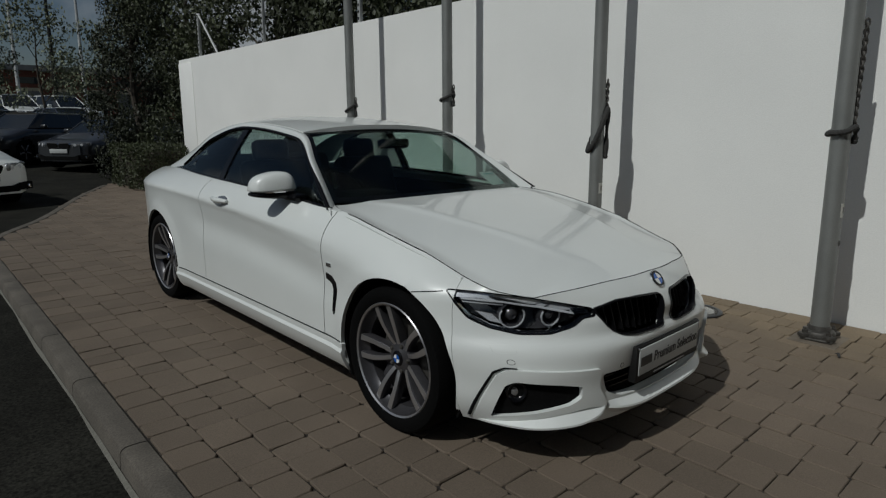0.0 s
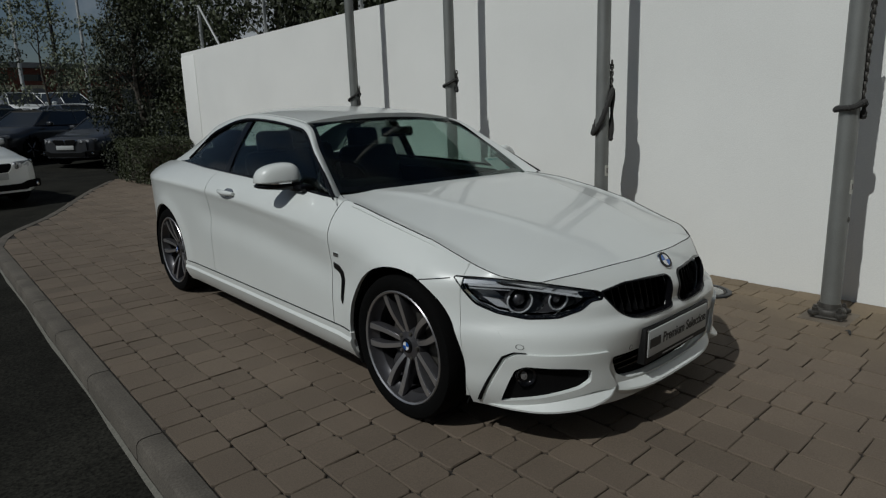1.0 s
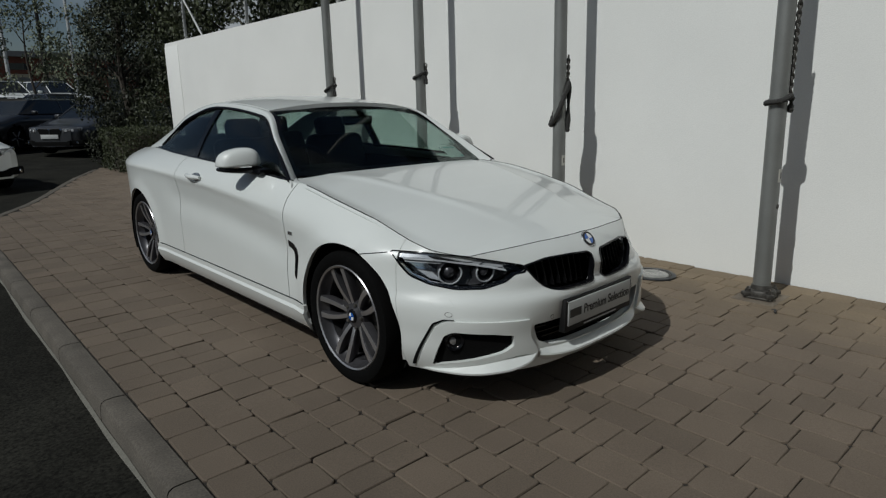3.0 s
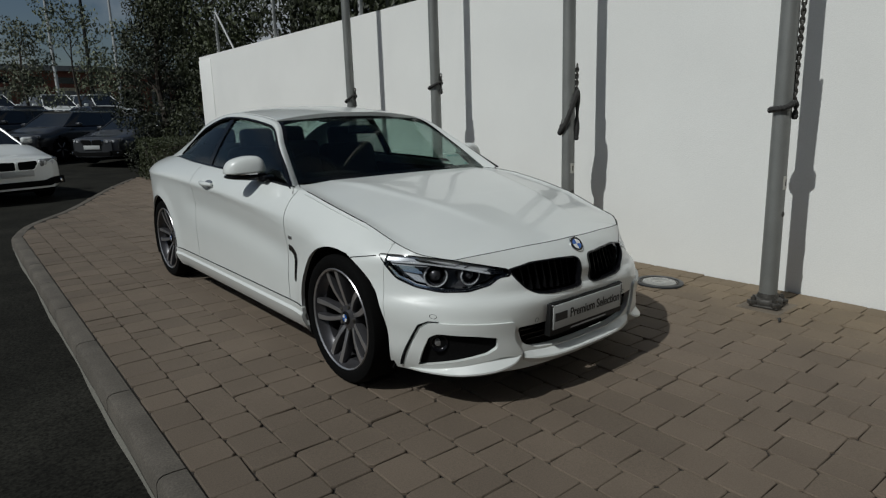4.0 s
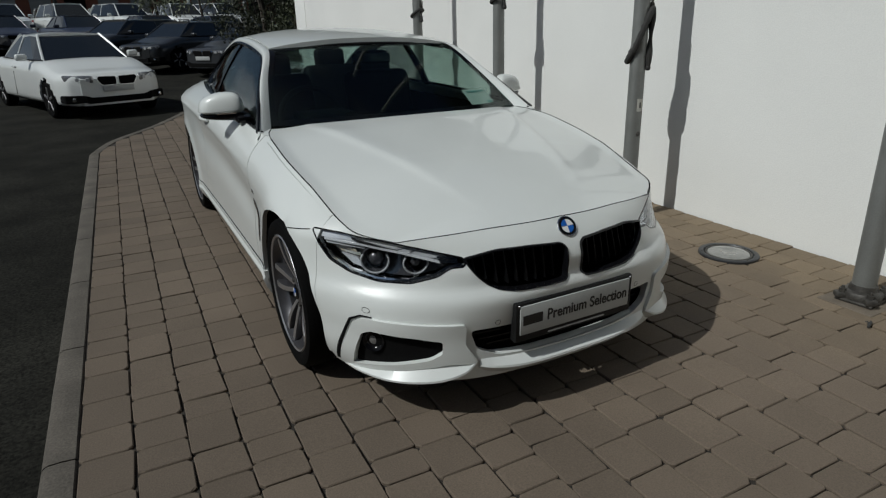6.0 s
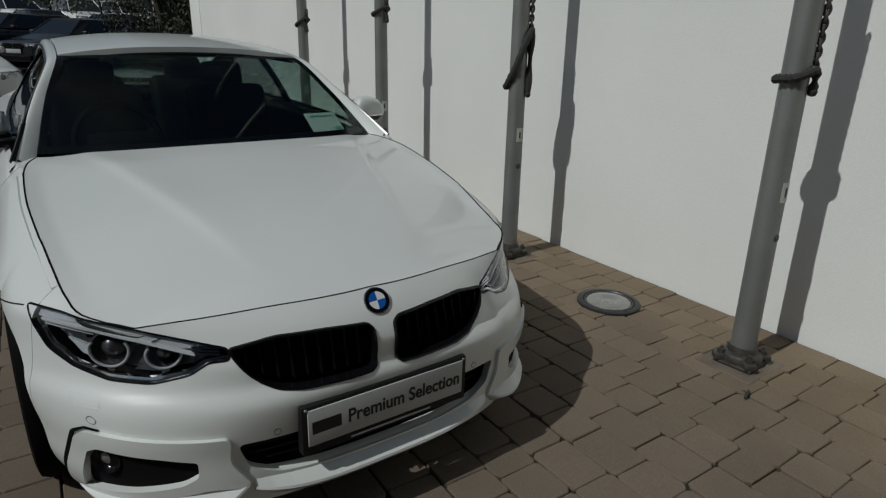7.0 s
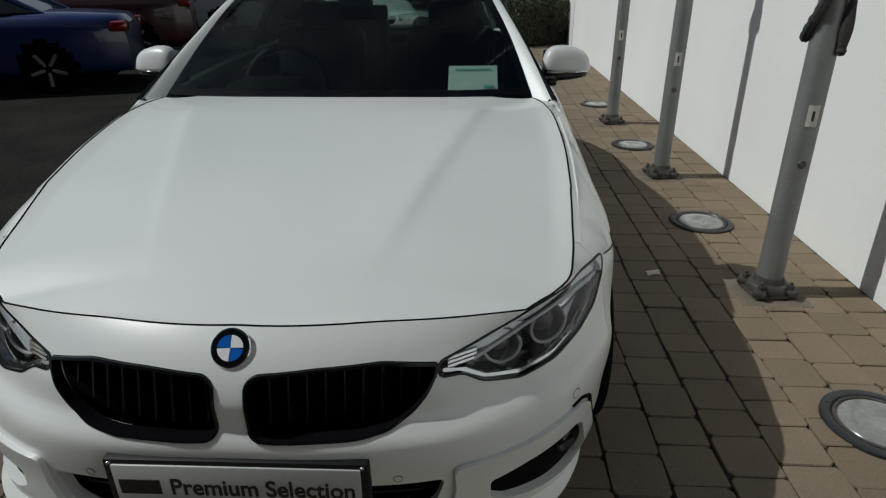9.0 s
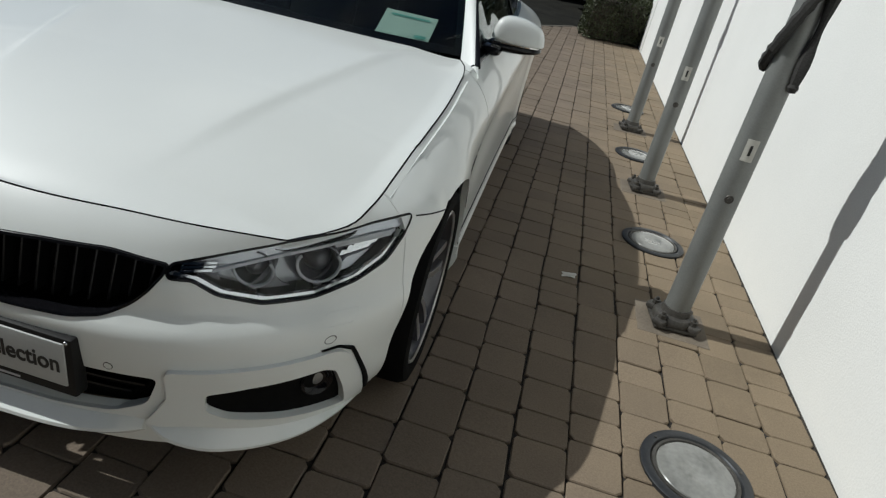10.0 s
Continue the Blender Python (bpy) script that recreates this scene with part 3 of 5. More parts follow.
def smooth_step(a, b, x):
    t = min(1.0, max(0.0, (x - a) / (b - a)))
    return t * t * (3 - 2 * t)


def nose_y(x, z):
    """The y of the nose's surface in front of (x, z)."""
    low, high = 0.0, 90.0
    for _ in range(30):
        mid = (low + high) / 2
        if nose(mid, z)[0] > abs(x):
            low = mid
        else:
            high = mid
    return nose(low, z)[1]


def on_nose(poly, out, thick, holes=(), step=0.018):
    """A plate that follows the nose, standing out of it by out."""
    return sheet(fill(poly, holes, step), lambda x, z: (x, nose_y(x, min(z, 0.69)) - out, z), lambda x, z: (x, nose_y(x, min(z, 0.69)) - out + thick, z))


def wrap_u(x, z):
    """The way round the nose, in about metres, to the point in front of (x, z); the flank is 0."""
    low, high = 0.0, 90.0
    for _ in range(30):
        mid = (low + high) / 2
        if nose(mid, z)[0] > abs(x):
            low = mid
        else:
            high = mid
    return low * 0.0125


def wrapped(poly):
    return [(wrap_u(x, z), z) for x, z in poly]


def wrap_point(u, z, out):
    th = min(90.0, max(0.0, u / 0.0125))
    z0 = min(z, NOSE_Z(th) - 0.001)
    (x1, y1), (x2, y2) = nose(max(0, th - 0.6), z0), nose(min(90, th + 0.6), z0)
    d = math.hypot(x2 - x1, y2 - y1) or 1
    x, y = nose(th, z0)
    return x - (y2 - y1) / d * out, y + (x2 - x1) / d * out, z


def on_wrap(poly, out, thick, holes=(), step=0.014):
    """As on_nose, for one half, but standing off square to the surface all the way round the corner."""
    return sheet(fill(poly, holes, step), lambda u, z: wrap_point(u, z, out), lambda u, z: wrap_point(u, z, out - thick))


def on_side(poly, out, thick, step=0.03, sign=-1):
    return sheet(fill(poly, (), step), lambda y, z: (sign * (side_x(y, z) + out), y, z), lambda y, z: (sign * (side_x(y, z) + out - thick), y, z))


def nose_x(y, z):
    """The x of the nose's surface beside (y, z)."""
    low, high = 0.0, 89.0
    for _ in range(26):
        mid = (low + high) / 2
        if nose(mid, z)[1] > y:
            low = mid
        else:
            high = mid
    return nose(low, z)[0]


def arch_cut(cols):
    """Opens the wheel arches in a net of columns: marks the faces inside and draws the rim of points onto the circle."""
    a, b = len(cols), len(cols[0])
    deep = lambda p: min(math.hypot(p[1] - c, p[2] - HUB_Z) for c in AXLES) < ARCH_R  # noqa: E731
    drop = [[all(deep(p) for p in (cols[i][j], cols[i + 1][j], cols[i][j + 1], cols[i + 1][j + 1])) for j in range(b - 1)] for i in range(a - 1)]
    out = []
    for col in cols:
        line = []
        for p in col:
            if deep(p):
                c = min(AXLES, key=lambda c: abs(p[1] - c))
                d = math.hypot(p[1] - c, p[2] - HUB_Z) or 1e-6
                y, z = c + (p[1] - c) * ARCH_R / d, HUB_Z + (p[2] - HUB_Z) * ARCH_R / d
                line.append((side_x(y, z) if y > Y0 else math.copysign(nose_x(y, z), p[0]), y, z))
            else:
                line.append(p)
        out.append(line)
    return out, drop


def side_column(y, z1, n=48, inset=0.0):
    ze = EDGE_Z(y)
    return [(side_x(y, z) + inset, y, z) for z in (z1 + (ze - z1) * math.sin(k / (n - 1) * math.pi / 2) ** 0.85 for k in range(n))]


def nose_column(theta, z1=0.165, n=48):
    ze = NOSE_Z(theta)
    return [(*nose(theta, z), z) for z in (z1 + (ze - z1) * math.sin(k / (n - 1) * math.pi / 2) ** 0.85 for k in range(n))]


def swept(rings):
    """A solid bar through closed sections of equal count."""
    n, m = len(rings), len(rings[0])
    faces = [(i * m + j, i * m + (j + 1) % m, (i + 1) * m + (j + 1) % m, (i + 1) * m + j) for i in range(n - 1) for j in range(m)]
    return mesh_bm([p for r in rings for p in r], faces + [tuple(range(m)), tuple(range((n - 1) * m, n * m))])


def both(name, bm, mat, parent, label="", angle=35):
    """A part and its mirror image on the other flank."""
    twin = mirrored(bm)
    return part(name, bm, mat, parent, label, angle=angle), part(name, twin, mat, parent, label, angle=angle)


def across(e, bow, crown, n=31, power=2.0, y_mid=None, z_mid=None):
    """A row of points from one flank to the other through the edge point e."""
    row = []
    for k in range(n):
        u = -1 + 2 * k / (n - 1)
        w = 1 - abs(u) ** power
        row.append((e[0] * u, e[1] - bow * (1 - u * u), e[2] + (z_mid - e[2] if z_mid is not None else crown) * w))
    return row


def ridge(p, edge):
    """The bonnet's raised middle: two creases that run together towards the nose, with a fall from each to the wing."""
    x, y, z = p
    line = 0.23 + 0.31 * (y + 0.6) / 1.1
    rise = smooth_step(-0.62, -0.15, y) * (1 - 0.7 * smooth_step(0.3, 0.6, y))
    out = max(0.0, (abs(x) - line) / max(0.05, edge - line))
    dome = 0.026 * max(0.0, 1 - out) ** 1.5 + 0.006 * math.exp(-(((abs(x) - line) / (0.10 if abs(x) < line else 0.022)) ** 2)) - 0.011
    return x, y, z + rise * (dome if out < 1 else 0) * min(1.0, (edge - abs(x)) / 0.05)


KIDNEY = rounded([(0.030, 0.502), (0.030, 0.612), (0.050, 0.628), (0.17, 0.634), (0.30, 0.633), (0.413, 0.613), (0.411, 0.594), (0.392, 0.560), (0.362, 0.527), (0.320, 0.502), (0.25, 0.491), (0.10, 0.487), (0.05, 0.489)], 0.02)
LAMP = rounded([(0.414, 0.586), (0.413, 0.613), (0.50, 0.634), (0.60, 0.658), (0.66, 0.670), (0.72, 0.679), (0.822, 0.684), (0.818, 0.640), (0.795, 0.584), (0.748, 0.550), (0.68, 0.531), (0.59, 0.532), (0.508, 0.555), (0.462, 0.583)], 0.012)
INTAKE = rounded([(0.522, 0.336), (0.60, 0.351), (0.726, 0.364), (0.748, 0.346), (0.763, 0.206), (0.66, 0.238), (0.56, 0.266), (0.522, 0.290)], 0.010)
MOUTH = rounded([(-0.430, 0.366), (0.430, 0.366), (0.405, 0.290), (0.33, 0.254), (0.2, 0.240), (0, 0.235), (-0.2, 0.240), (-0.33, 0.254), (-0.405, 0.290)], 0.02)
SHELF_Z = pchip((0.405, 0.46, 0.56, 0.66, 0.76, 0.805), (0.236, 0.256, 0.256, 0.230, 0.197, 0.188))
BLADE_Z = pchip((0.405, 0.46, 0.56, 0.68, 0.815), (0.218, 0.188, 0.166, 0.154, 0.154))
BLADE_OUT = pchip((0.405, 0.46, 0.56, 0.68, 0.76, 0.805), (0.010, 0.034, 0.048, 0.046, 0.030, 0.012))


def grown(poly, d):
    """An outline moved outwards by d, or inwards if negative."""
    out = []
    n = len(poly)
    turn = sum(poly[i - 1][0] * poly[i][1] - poly[i][0] * poly[i - 1][1] for i in range(n))
    for i in range(n):
        a, b, c = Vector(poly[i - 1]), Vector(poly[i]), Vector(poly[(i + 1) % n])
        t = (c - a)
        if t.length < 1e-9:
            t = c - b
        t.normalize()
        out.append((b.x + t.y * d * (1 if turn > 0 else -1), b.y - t.x * d * (1 if turn > 0 else -1)))
    return out


LAMP_U, INTAKE_U = wrapped(LAMP), wrapped(INTAKE)


def flip(poly):
    return [(-x, z) for x, z in reversed(poly)]


def liner_x(c, a):
    """Places across a wheel liner, kept inside the body where the nose draws in."""
    y, z = c + ARCH_R * math.cos(a), min(0.6, max(0.2, HUB_Z + ARCH_R * math.sin(a)))
    reach = 0.862
    if y < Y0:
        reach = min(reach, nose_x(y, z) - 0.03)
    return 0.56, 0.66, 0.76, reach


def coupe():
    car = thing("coupe_car", "glossy white two-door coupe parked on paving beside a white wall", "car")
    # front bumper, with the openings for lamps, grilles and intakes
    thetas = [25.15 + (90 - 25.15) * k / 54 for k in range(55)]
    cols = [nose_column(t) for t in thetas] + [[(-x, y, z) for x, y, z in nose_column(t)] for t in reversed(thetas[:-1])]
    plain = cols
    cols, drop = arch_cut(cols)
    bumper = shell(cols, -0.028, drop, plain)
    lamp_hole, intake_hole = on_wrap(LAMP_U, 0.02, 0.07, (), 0.02), on_wrap(INTAKE_U, 0.03, 0.08, (), 0.02)
    cut = [mirrored(lamp_hole), lamp_hole, mirrored(intake_hole), intake_hole] + [prism(grown(p, 0.001), -1.1, -0.6) for p in (KIDNEY, flip(KIDNEY))]
    cut += [prism(MOUTH, -1.1, -0.6)]
    for c in cut:
        bumper = carve(bumper, c)
    bumper = part("front_bumper", bumper, PAINT_WHITE, car, angle=28)
    # blades that frame the outer intakes
    blade = rounded([(0.445, 0.398), (0.60, 0.404), (0.745, 0.411), (0.770, 0.388), (0.790, 0.178), (0.70, 0.200), (0.60, 0.225), (0.50, 0.245), (0.42, 0.236), (0.405, 0.248), (0.450, 0.32)], 0.02)
    both("bumper_blade", on_wrap(wrapped(blade), 0.013, 0.016, (INTAKE_U,), 0.014), PAINT_WHITE, car, angle=30)
    # no slot is cut beside the blade: a black strip paints its shade
    gap = rounded([(0.722, 0.4145), (0.752, 0.4155), (0.779, 0.396), (0.798, 0.190), (0.792, 0.190), (0.775, 0.389), (0.750, 0.4125), (0.722, 0.4135)], 0.005)
    both("bumper_groove", on_wrap(wrapped(gap), 0.006, 0.02, (), 0.010), LINER, car, "black strip painting the shade in the slot round the blade")
    rings = []
    for x in [-0.398 + 0.796 * k / 40 for k in range(41)]:
        w = abs(x) / 0.40
        top, foot, reach = 0.240 + 0.028 * w ** 3, 0.170 + 0.024 * w ** 3, 0.036 * (1 - 0.75 * w ** 6)
        y = nose_y(x, 0.30)
        rings.append([(x, y - o, z) for o, z in ((-0.03, top + 0.004), (-0.012, top), (reach - 0.002, foot + 0.036), (reach, foot + 0.028), (reach - 0.026, foot), (-0.03, foot))])
    part("front_lip", swept(rings), PAINT_WHITE, car, "white lip under the middle intake", angle=30)
    part("lower_grille", on_nose(grown(MOUTH, 0.01), -0.05, 0.01, (), 0.05), LINER, car, "black mesh behind the middle intake")
    for k in range(3):
        z = 0.282 + 0.024 * k
        part("grille_bar", on_nose([(-0.41 + 0.03 * (2 - k), z), (0.41 - 0.03 * (2 - k), z), (0.41 - 0.03 * (2 - k), z + 0.006), (-0.41 + 0.03 * (2 - k), z + 0.006)], -0.035, 0.012, (), 0.05), BLACK_GLOSS, bumper)
    both("intake_mesh", on_wrap(grown(INTAKE_U, 0.012), -0.010, 0.01, (), 0.03), LINER, car, "black mesh of the outer intake")
    rings = []
    for x in [0.408 + 0.394 * k / 40 for k in range(41)]:
        top, foot, reach, u = SHELF_Z(x), BLADE_Z(x), BLADE_OUT(x), wrap_u(x, 0.24)
        rings.append([wrap_point(u, z, o) for o, z in ((-0.045, top + 0.008), (-0.012, top), (reach - 0.002, foot + 0.030), (reach, foot + 0.022), (reach - 0.030, foot), (-0.045, foot - 0.002))])
    both("splitter", swept(rings), PAINT_WHITE, car, "white splitter blade under the outer intake", angle=30)
    fog_at = lambda s: Matrix.Diagonal((s, 1, 1)) @ Vector(wrap_point(wrap_u(0.722, 0.32), 0.318, -0.012))  # noqa: E731
    for s in (1, -1):
        fog = part("fog_lamp", moved(lathe([(0.001, 0.0), (0.026, 0.002), (0.034, 0.012), (0.040, 0.014), (0.042, 0.004), (0.042, -0.03), (0.001, -0.03)], 24), Matrix.Translation(fog_at(s)) @ pose(0, 0, 0, 90, 0, s * 38)), BLACK_GLOSS, car, "round fog lamp in a black bezel")
        part("fog_lens", moved(lathe([(0.001, 0.004), (0.014, 0.003), (0.023, 0.000), (0.024, -0.004)], 24), Matrix.Translation(fog_at(s)) @ pose(0, 0, 0, 90, 0, s * 38)), LAMP_GREY, fog)
    # kidney grilles
    for sign in (1, -1):
        pick = (lambda b: b) if sign == 1 else mirrored
        kid = part("kidney_grille", pick(on_nose(KIDNEY, 0.005, 0.03, (grown(KIDNEY, -0.005),), 0.012)), BLACK_GLOSS, car, "gloss black kidney grille")
        part("grille_back", pick(on_nose(grown(KIDNEY, -0.004), -0.085, 0.008, (), 0.03)), LINER, kid)
        for k in range(9):
            x = 0.066 + 0.038 * k
            zs = [z for z in (0.49 + 0.005 * i for i in range(32)) if inside((x, z), grown(KIDNEY, -0.005))]
            if zs:
                bar = block((x - 0.0025, -0.018, zs[0]), (x + 0.0025, 0.018, zs[-1]), 0.002, 1)
                for v in bar.verts:
                    v.co.y += nose_y(x, v.co.z) + 0.058
                part("slat", pick(bar), GRILLE_BLACK, kid)
    # headlamps
    for sign in (1, -1):
        pick = (lambda b: b) if sign == 1 else mirrored
        lamp = part("headlamp", pick(on_wrap(grown(LAMP_U, 0.004), -0.085, 0.006, (), 0.022)), LAMP_GREY, car, "headlamp with twin rings behind clear glass")
        part("lamp_rim", pick(on_wrap(grown(LAMP_U, 0.0022), 0.0012, 0.014, (grown(LAMP_U, -0.0022),), 0.012)), BLACK_GLOSS, lamp)
        mask = [(0.43, 0.602), (0.50, 0.626), (0.60, 0.648), (0.72, 0.668), (0.80, 0.660), (0.79, 0.606), (0.745, 0.560), (0.68, 0.541), (0.59, 0.541), (0.51, 0.563)]
        holes = [[(x + r * 1.06 * math.cos(a), 0.592 + r * 1.06 * math.sin(a)) for a in (2 * math.pi * k / 24 for k in range(24))] for x, r in ((0.549, 0.043), (0.662, 0.050))]
        part("lamp_mask", pick(on_wrap(wrapped(mask), -0.046, 0.006, [wrapped(h) for h in holes], 0.014)), ALLOY_DARK, lamp, "dark panel round the projectors")
        brow = [(0.455, 0.612), (0.50, 0.630), (0.60, 0.653), (0.69, 0.669), (0.812, 0.679), (0.811, 0.656), (0.76, 0.656), (0.70, 0.649), (0.60, 0.630), (0.52, 0.611)]
        part("lamp_brow", pick(on_wrap(wrapped(brow), -0.012, 0.012, (), 0.014)), LAMP_SILVER, lamp, "silver eyebrow strip of the lamp")
        for shift, x_in, out in ((0.0, 0.49, -0.004), (-0.012, 0.66, -0.012)):
            bar = [(x, z) for x, z in ((0.49, 0.603), (0.60, 0.631), (0.70, 0.650), (0.80, 0.657)) if x >= x_in]
            bar = bar + [(x, z - 0.0065) for x, z in reversed(bar)]
            part("light_bar", pick(on_wrap(wrapped([(x, z + shift) for x, z in bar]), out, 0.010, (), 0.012)), material_ring, lamp, "milky light strip under the brow")
        low = [(0.425, 0.590), (0.470, 0.580), (0.515, 0.556), (0.592, 0.536), (0.68, 0.535), (0.748, 0.554), (0.790, 0.590), (0.812, 0.632), (0.807, 0.634), (0.785, 0.594), (0.744, 0.560), (0.68, 0.5415), (0.595, 0.5425), (0.518, 0.562), (0.472, 0.587), (0.425, 0.596)]
        part("lamp_strip", pick(on_wrap(wrapped(low), -0.008, 0.01, (), 0.012)), CHROME, lamp, "bright strip along the lamp's lower edge")
        for k in range(3):
            z = 0.596 + 0.007 * k
            part("lamp_fin", pick(on_nose([(0.432, z), (0.492, z + 0.003), (0.492, z + 0.0075), (0.432, z + 0.0045)], -0.006, 0.012, (), 0.01)), CHROME, lamp)
        for k in range(3):
            a = 0.606 + 0.013 * k
            facet = [(0.725 + 0.008 * k, a), (0.782 + 0.006 * k, a + 0.010), (0.776 + 0.007 * k, a - 0.002), (0.722 + 0.008 * k, a - 0.012)]
            part("reflector", pick(on_wrap(wrapped(facet), -0.040 + 0.007 * k, 0.01, (), 0.012)), CHROME, lamp, "faceted side reflector")
        part("reflector", pick(on_wrap(wrapped([(0.735, 0.590), (0.775, 0.600), (0.748, 0.566), (0.715, 0.556)]), -0.036, 0.008, (), 0.014)), LAMP_SILVER, lamp, "faceted side reflector")
        for x, r, out, turn in ((0.549, 0.043, 0.040, 16), (0.662, 0.050, 0.042, 30)):
            y, z = nose_y(x, 0.59) + out, 0.592
            m = pose(x, y, z, 90, 0, turn)
            barrel = lathe([(0.001, -0.045), (r * 0.70, -0.04), (r * 0.86, -0.012), (r * 0.93, 0.002), (r * 1.00, 0.0), (r * 1.02, -0.05)], 32)
            part("projector", pick(moved(barrel, m)), ALLOY_DARK, lamp, "dark projector bowl")
            ring = [(r * math.cos(a), r * math.sin(a) * (1 if math.sin(a) < 0 else 0.72), 0.006) for a in (radians(-215 + 250 * k / 34) for k in range(35))]
            part("light_ring", pick(moved(tube(ring, 0.0038, 8), m)), material_ring, lamp, "milky daylight ring")
            part("ring_foot", pick(moved(block((-0.010, -r - 0.014, -0.004), (0.010, -r - 0.002, 0.010), 0.003), m)), CHROME, lamp)
            ball = lathe([(0.001, 0.006), (r * 0.3, 0.002), (r * 0.52, -0.010), (r * 0.64, -0.026)], 24)
            part("projector_lens", pick(moved(ball, m)), ALLOY_DARK, lamp)
        glass_ = part("lamp_glass", pick(on_wrap(grown(LAMP_U, -0.003), 0.0, 0.0025, (), 0.014)), GLASS_CLEAR, lamp, "clear lamp cover")
        glass_.visible_shadow = False
    # bonnet
    rows = []
    for t in [89.5 - 89.5 * (k / 60) ** 1.25 for k in range(61)]:
        x, y = nose(t, NOSE_Z(t))
        rows.append(across((max(x - 0.004, 0.0005), y + 0.004, NOSE_Z(t) + 0.0005), 0, 0, 101, 2.2, z_mid=max(HOOD_C(y), NOSE_Z(t))))
    for k in range(1, 31):
        y = Y0 + (0.635 - Y0) * k / 30
        bow = 0.165 * smooth_step(0.1, 0.64, y)
        rows.append(across((BONNET_X(y) - 0.004, y, EDGE_Z(y) + 0.001 + 0.004 * smooth_step(0.45, 0.64, y)), bow, 0, 101, 2.2, z_mid=HOOD_C(y - bow)))
    rows = [[ridge(p, r[-1][0]) for p in r] for r in rows]
    part("bonnet", shell(rows, -0.02, down=True), PAINT_WHITE, car, angle=60)
    part("bonnet_seal", shell([[(x * 1.006, y, z - 0.026) for x, y, z in r] for r in rows[2:]], -0.006, down=True), BLACK_MATT, car)
    rim = [(r[-1][0] + 0.0026, r[-1][1] - 0.0015, r[-1][2] - 0.0008) for r in rows]
    seal = [(-x, y, z) for x, y, z in reversed(rim)] + rim
    part("bonnet_gap", tube(seal, 0.0028, 6), LINER, car, "dark shut line round the bonnet")
    # wings, doors, rear quarters, skirts
    cols = [nose_column(25.0 * (1 - k / 12), 0.20) for k in range(12)]
    cols += [side_column(Y0 + (0.522 - Y0) * k / 28, 0.20) for k in range(29)]
    for c in cols[12:]:
        y = c[0][1]
        if y > 0.45:
            c += [(c[-1][0] + (BONNET_X(y) - c[-1][0]) * t, y, c[-1][2] + 0.004 * t) for t in (0.5, 1)]
        else:
            c += [(c[-1][0] - 0.002, y, c[-1][2] - 0.012 * t) for t in (0.5, 1)]
    for c in cols[:12]:
        c += [(c[-1][0] - 0.002, c[-1][1], c[-1][2] - 0.012 * t) for t in (0.5, 1)]
    plain = cols
    cols, drop = arch_cut(cols)
    both("front_wing", shell(cols, 0.02, drop, plain), PAINT_WHITE, car, angle=40)
    cowl = [[(x, y, EDGE_Z(y) + 0.0015 + 0.0022 * k) for k, x in enumerate((EDGE_X(y), (EDGE_X(y) + BONNET_X(min(y, 0.64))) / 2, BONNET_X(min(y, 0.64))))] for y in (0.518, 0.54, 0.56, 0.58, 0.60, 0.62, 0.64, 0.67)]
    both("scuttle_corner", shell(cowl, 0.02), PAINT_WHITE, car, angle=60)
    cols = [side_column(0.527 + (1.972 - 0.527) * k / 48, 0.302) for k in range(49)]
    doors = both("door", shell(cols, 0.03), PAINT_WHITE, car, "white door with a body-coloured handle", angle=40)
    cols = [side_column(1.976 + (3.76 - 1.976) * k / 60, 0.22 if k > 14 else 0.302) for k in range(61)]
    plain = cols
    cols, drop = arch_cut(cols)
    both("rear_quarter", shell(cols, 0.02, drop, plain), PAINT_WHITE, car, angle=40)
    cols = [[(side_x(y, z) + 0.006 + 0.012 * (z < 0.26), y, z) for z in (0.298, 0.285, 0.272, 0.255, 0.225, 0.195, 0.170, 0.160)] + [(side_x(y, 0.16) - 0.03, y, 0.150), (side_x(y, 0.16) - 0.09, y, 0.150)] for y in (0.352 + (2.46 - 0.352) * k / 40 for k in range(41))]
    both("side_skirt", shell(cols, -0.02), PAINT_WHITE, car, angle=25)
    for sign in (1, -1):
        part("sill_gap", tube([(sign * (side_x(y, 0.303) + 0.001), y, 0.303) for y in (0.37 + 2.06 * k / 40 for k in range(41))], 0.0032, 6), BLACK_MATT, car, "dark gap above the side skirt")
    # tail
    rows = [across((EDGE_X(y) - 0.004, y, EDGE_Z(y)), -0.03, 0.02, 25) for y in (3.22 + (3.76 - 3.22) * k / 12 for k in range(13))]
    part("boot_lid", shell(rows, -0.02), PAINT_WHITE, car, angle=60)
    rows = [[(side_x(3.76, z) * (u / 10), 3.76 + 0.07 * (1 - (u / 10) ** 4) * math.sin((z - 0.2) / 0.74 * 3.0) + 0.02, z) for u in range(-10, 11)] for z in (0.2 + 0.73 * k / 14 for k in range(15))]
    part("rear_bumper", shell(rows, 0.03), PAINT_WHITE, car, angle=60)
    for sign in (1, -1):
        seam = [(sign * (nose(t, z)[0] + 0.0002), nose(t, z)[1], z) for t, z in ((21 - 14 * k / 8, 0.676 - 0.022 * k / 8) for k in range(9))]
        part("wing_seam", tube(seam, 0.0022, 6), BLACK_MATT, car)
    # pillars, roof, glass
    ss = [k / 60 for k in range(61)]
    cols = []
    for s in ss:
        a, b = Vector([c(s) for c in DOOR_TOP]), Vector([c(s) for c in RAIL])
        line = []
        for k in range(7):
            t = k / 6
            bulge = 0.016 * 4 * t * (1 - t)
            p = a.lerp(b, t)
            line.append((p.x + bulge * 0.7, p.y - bulge * 0.3 * (s < 0.3), p.z + bulge * 0.75))
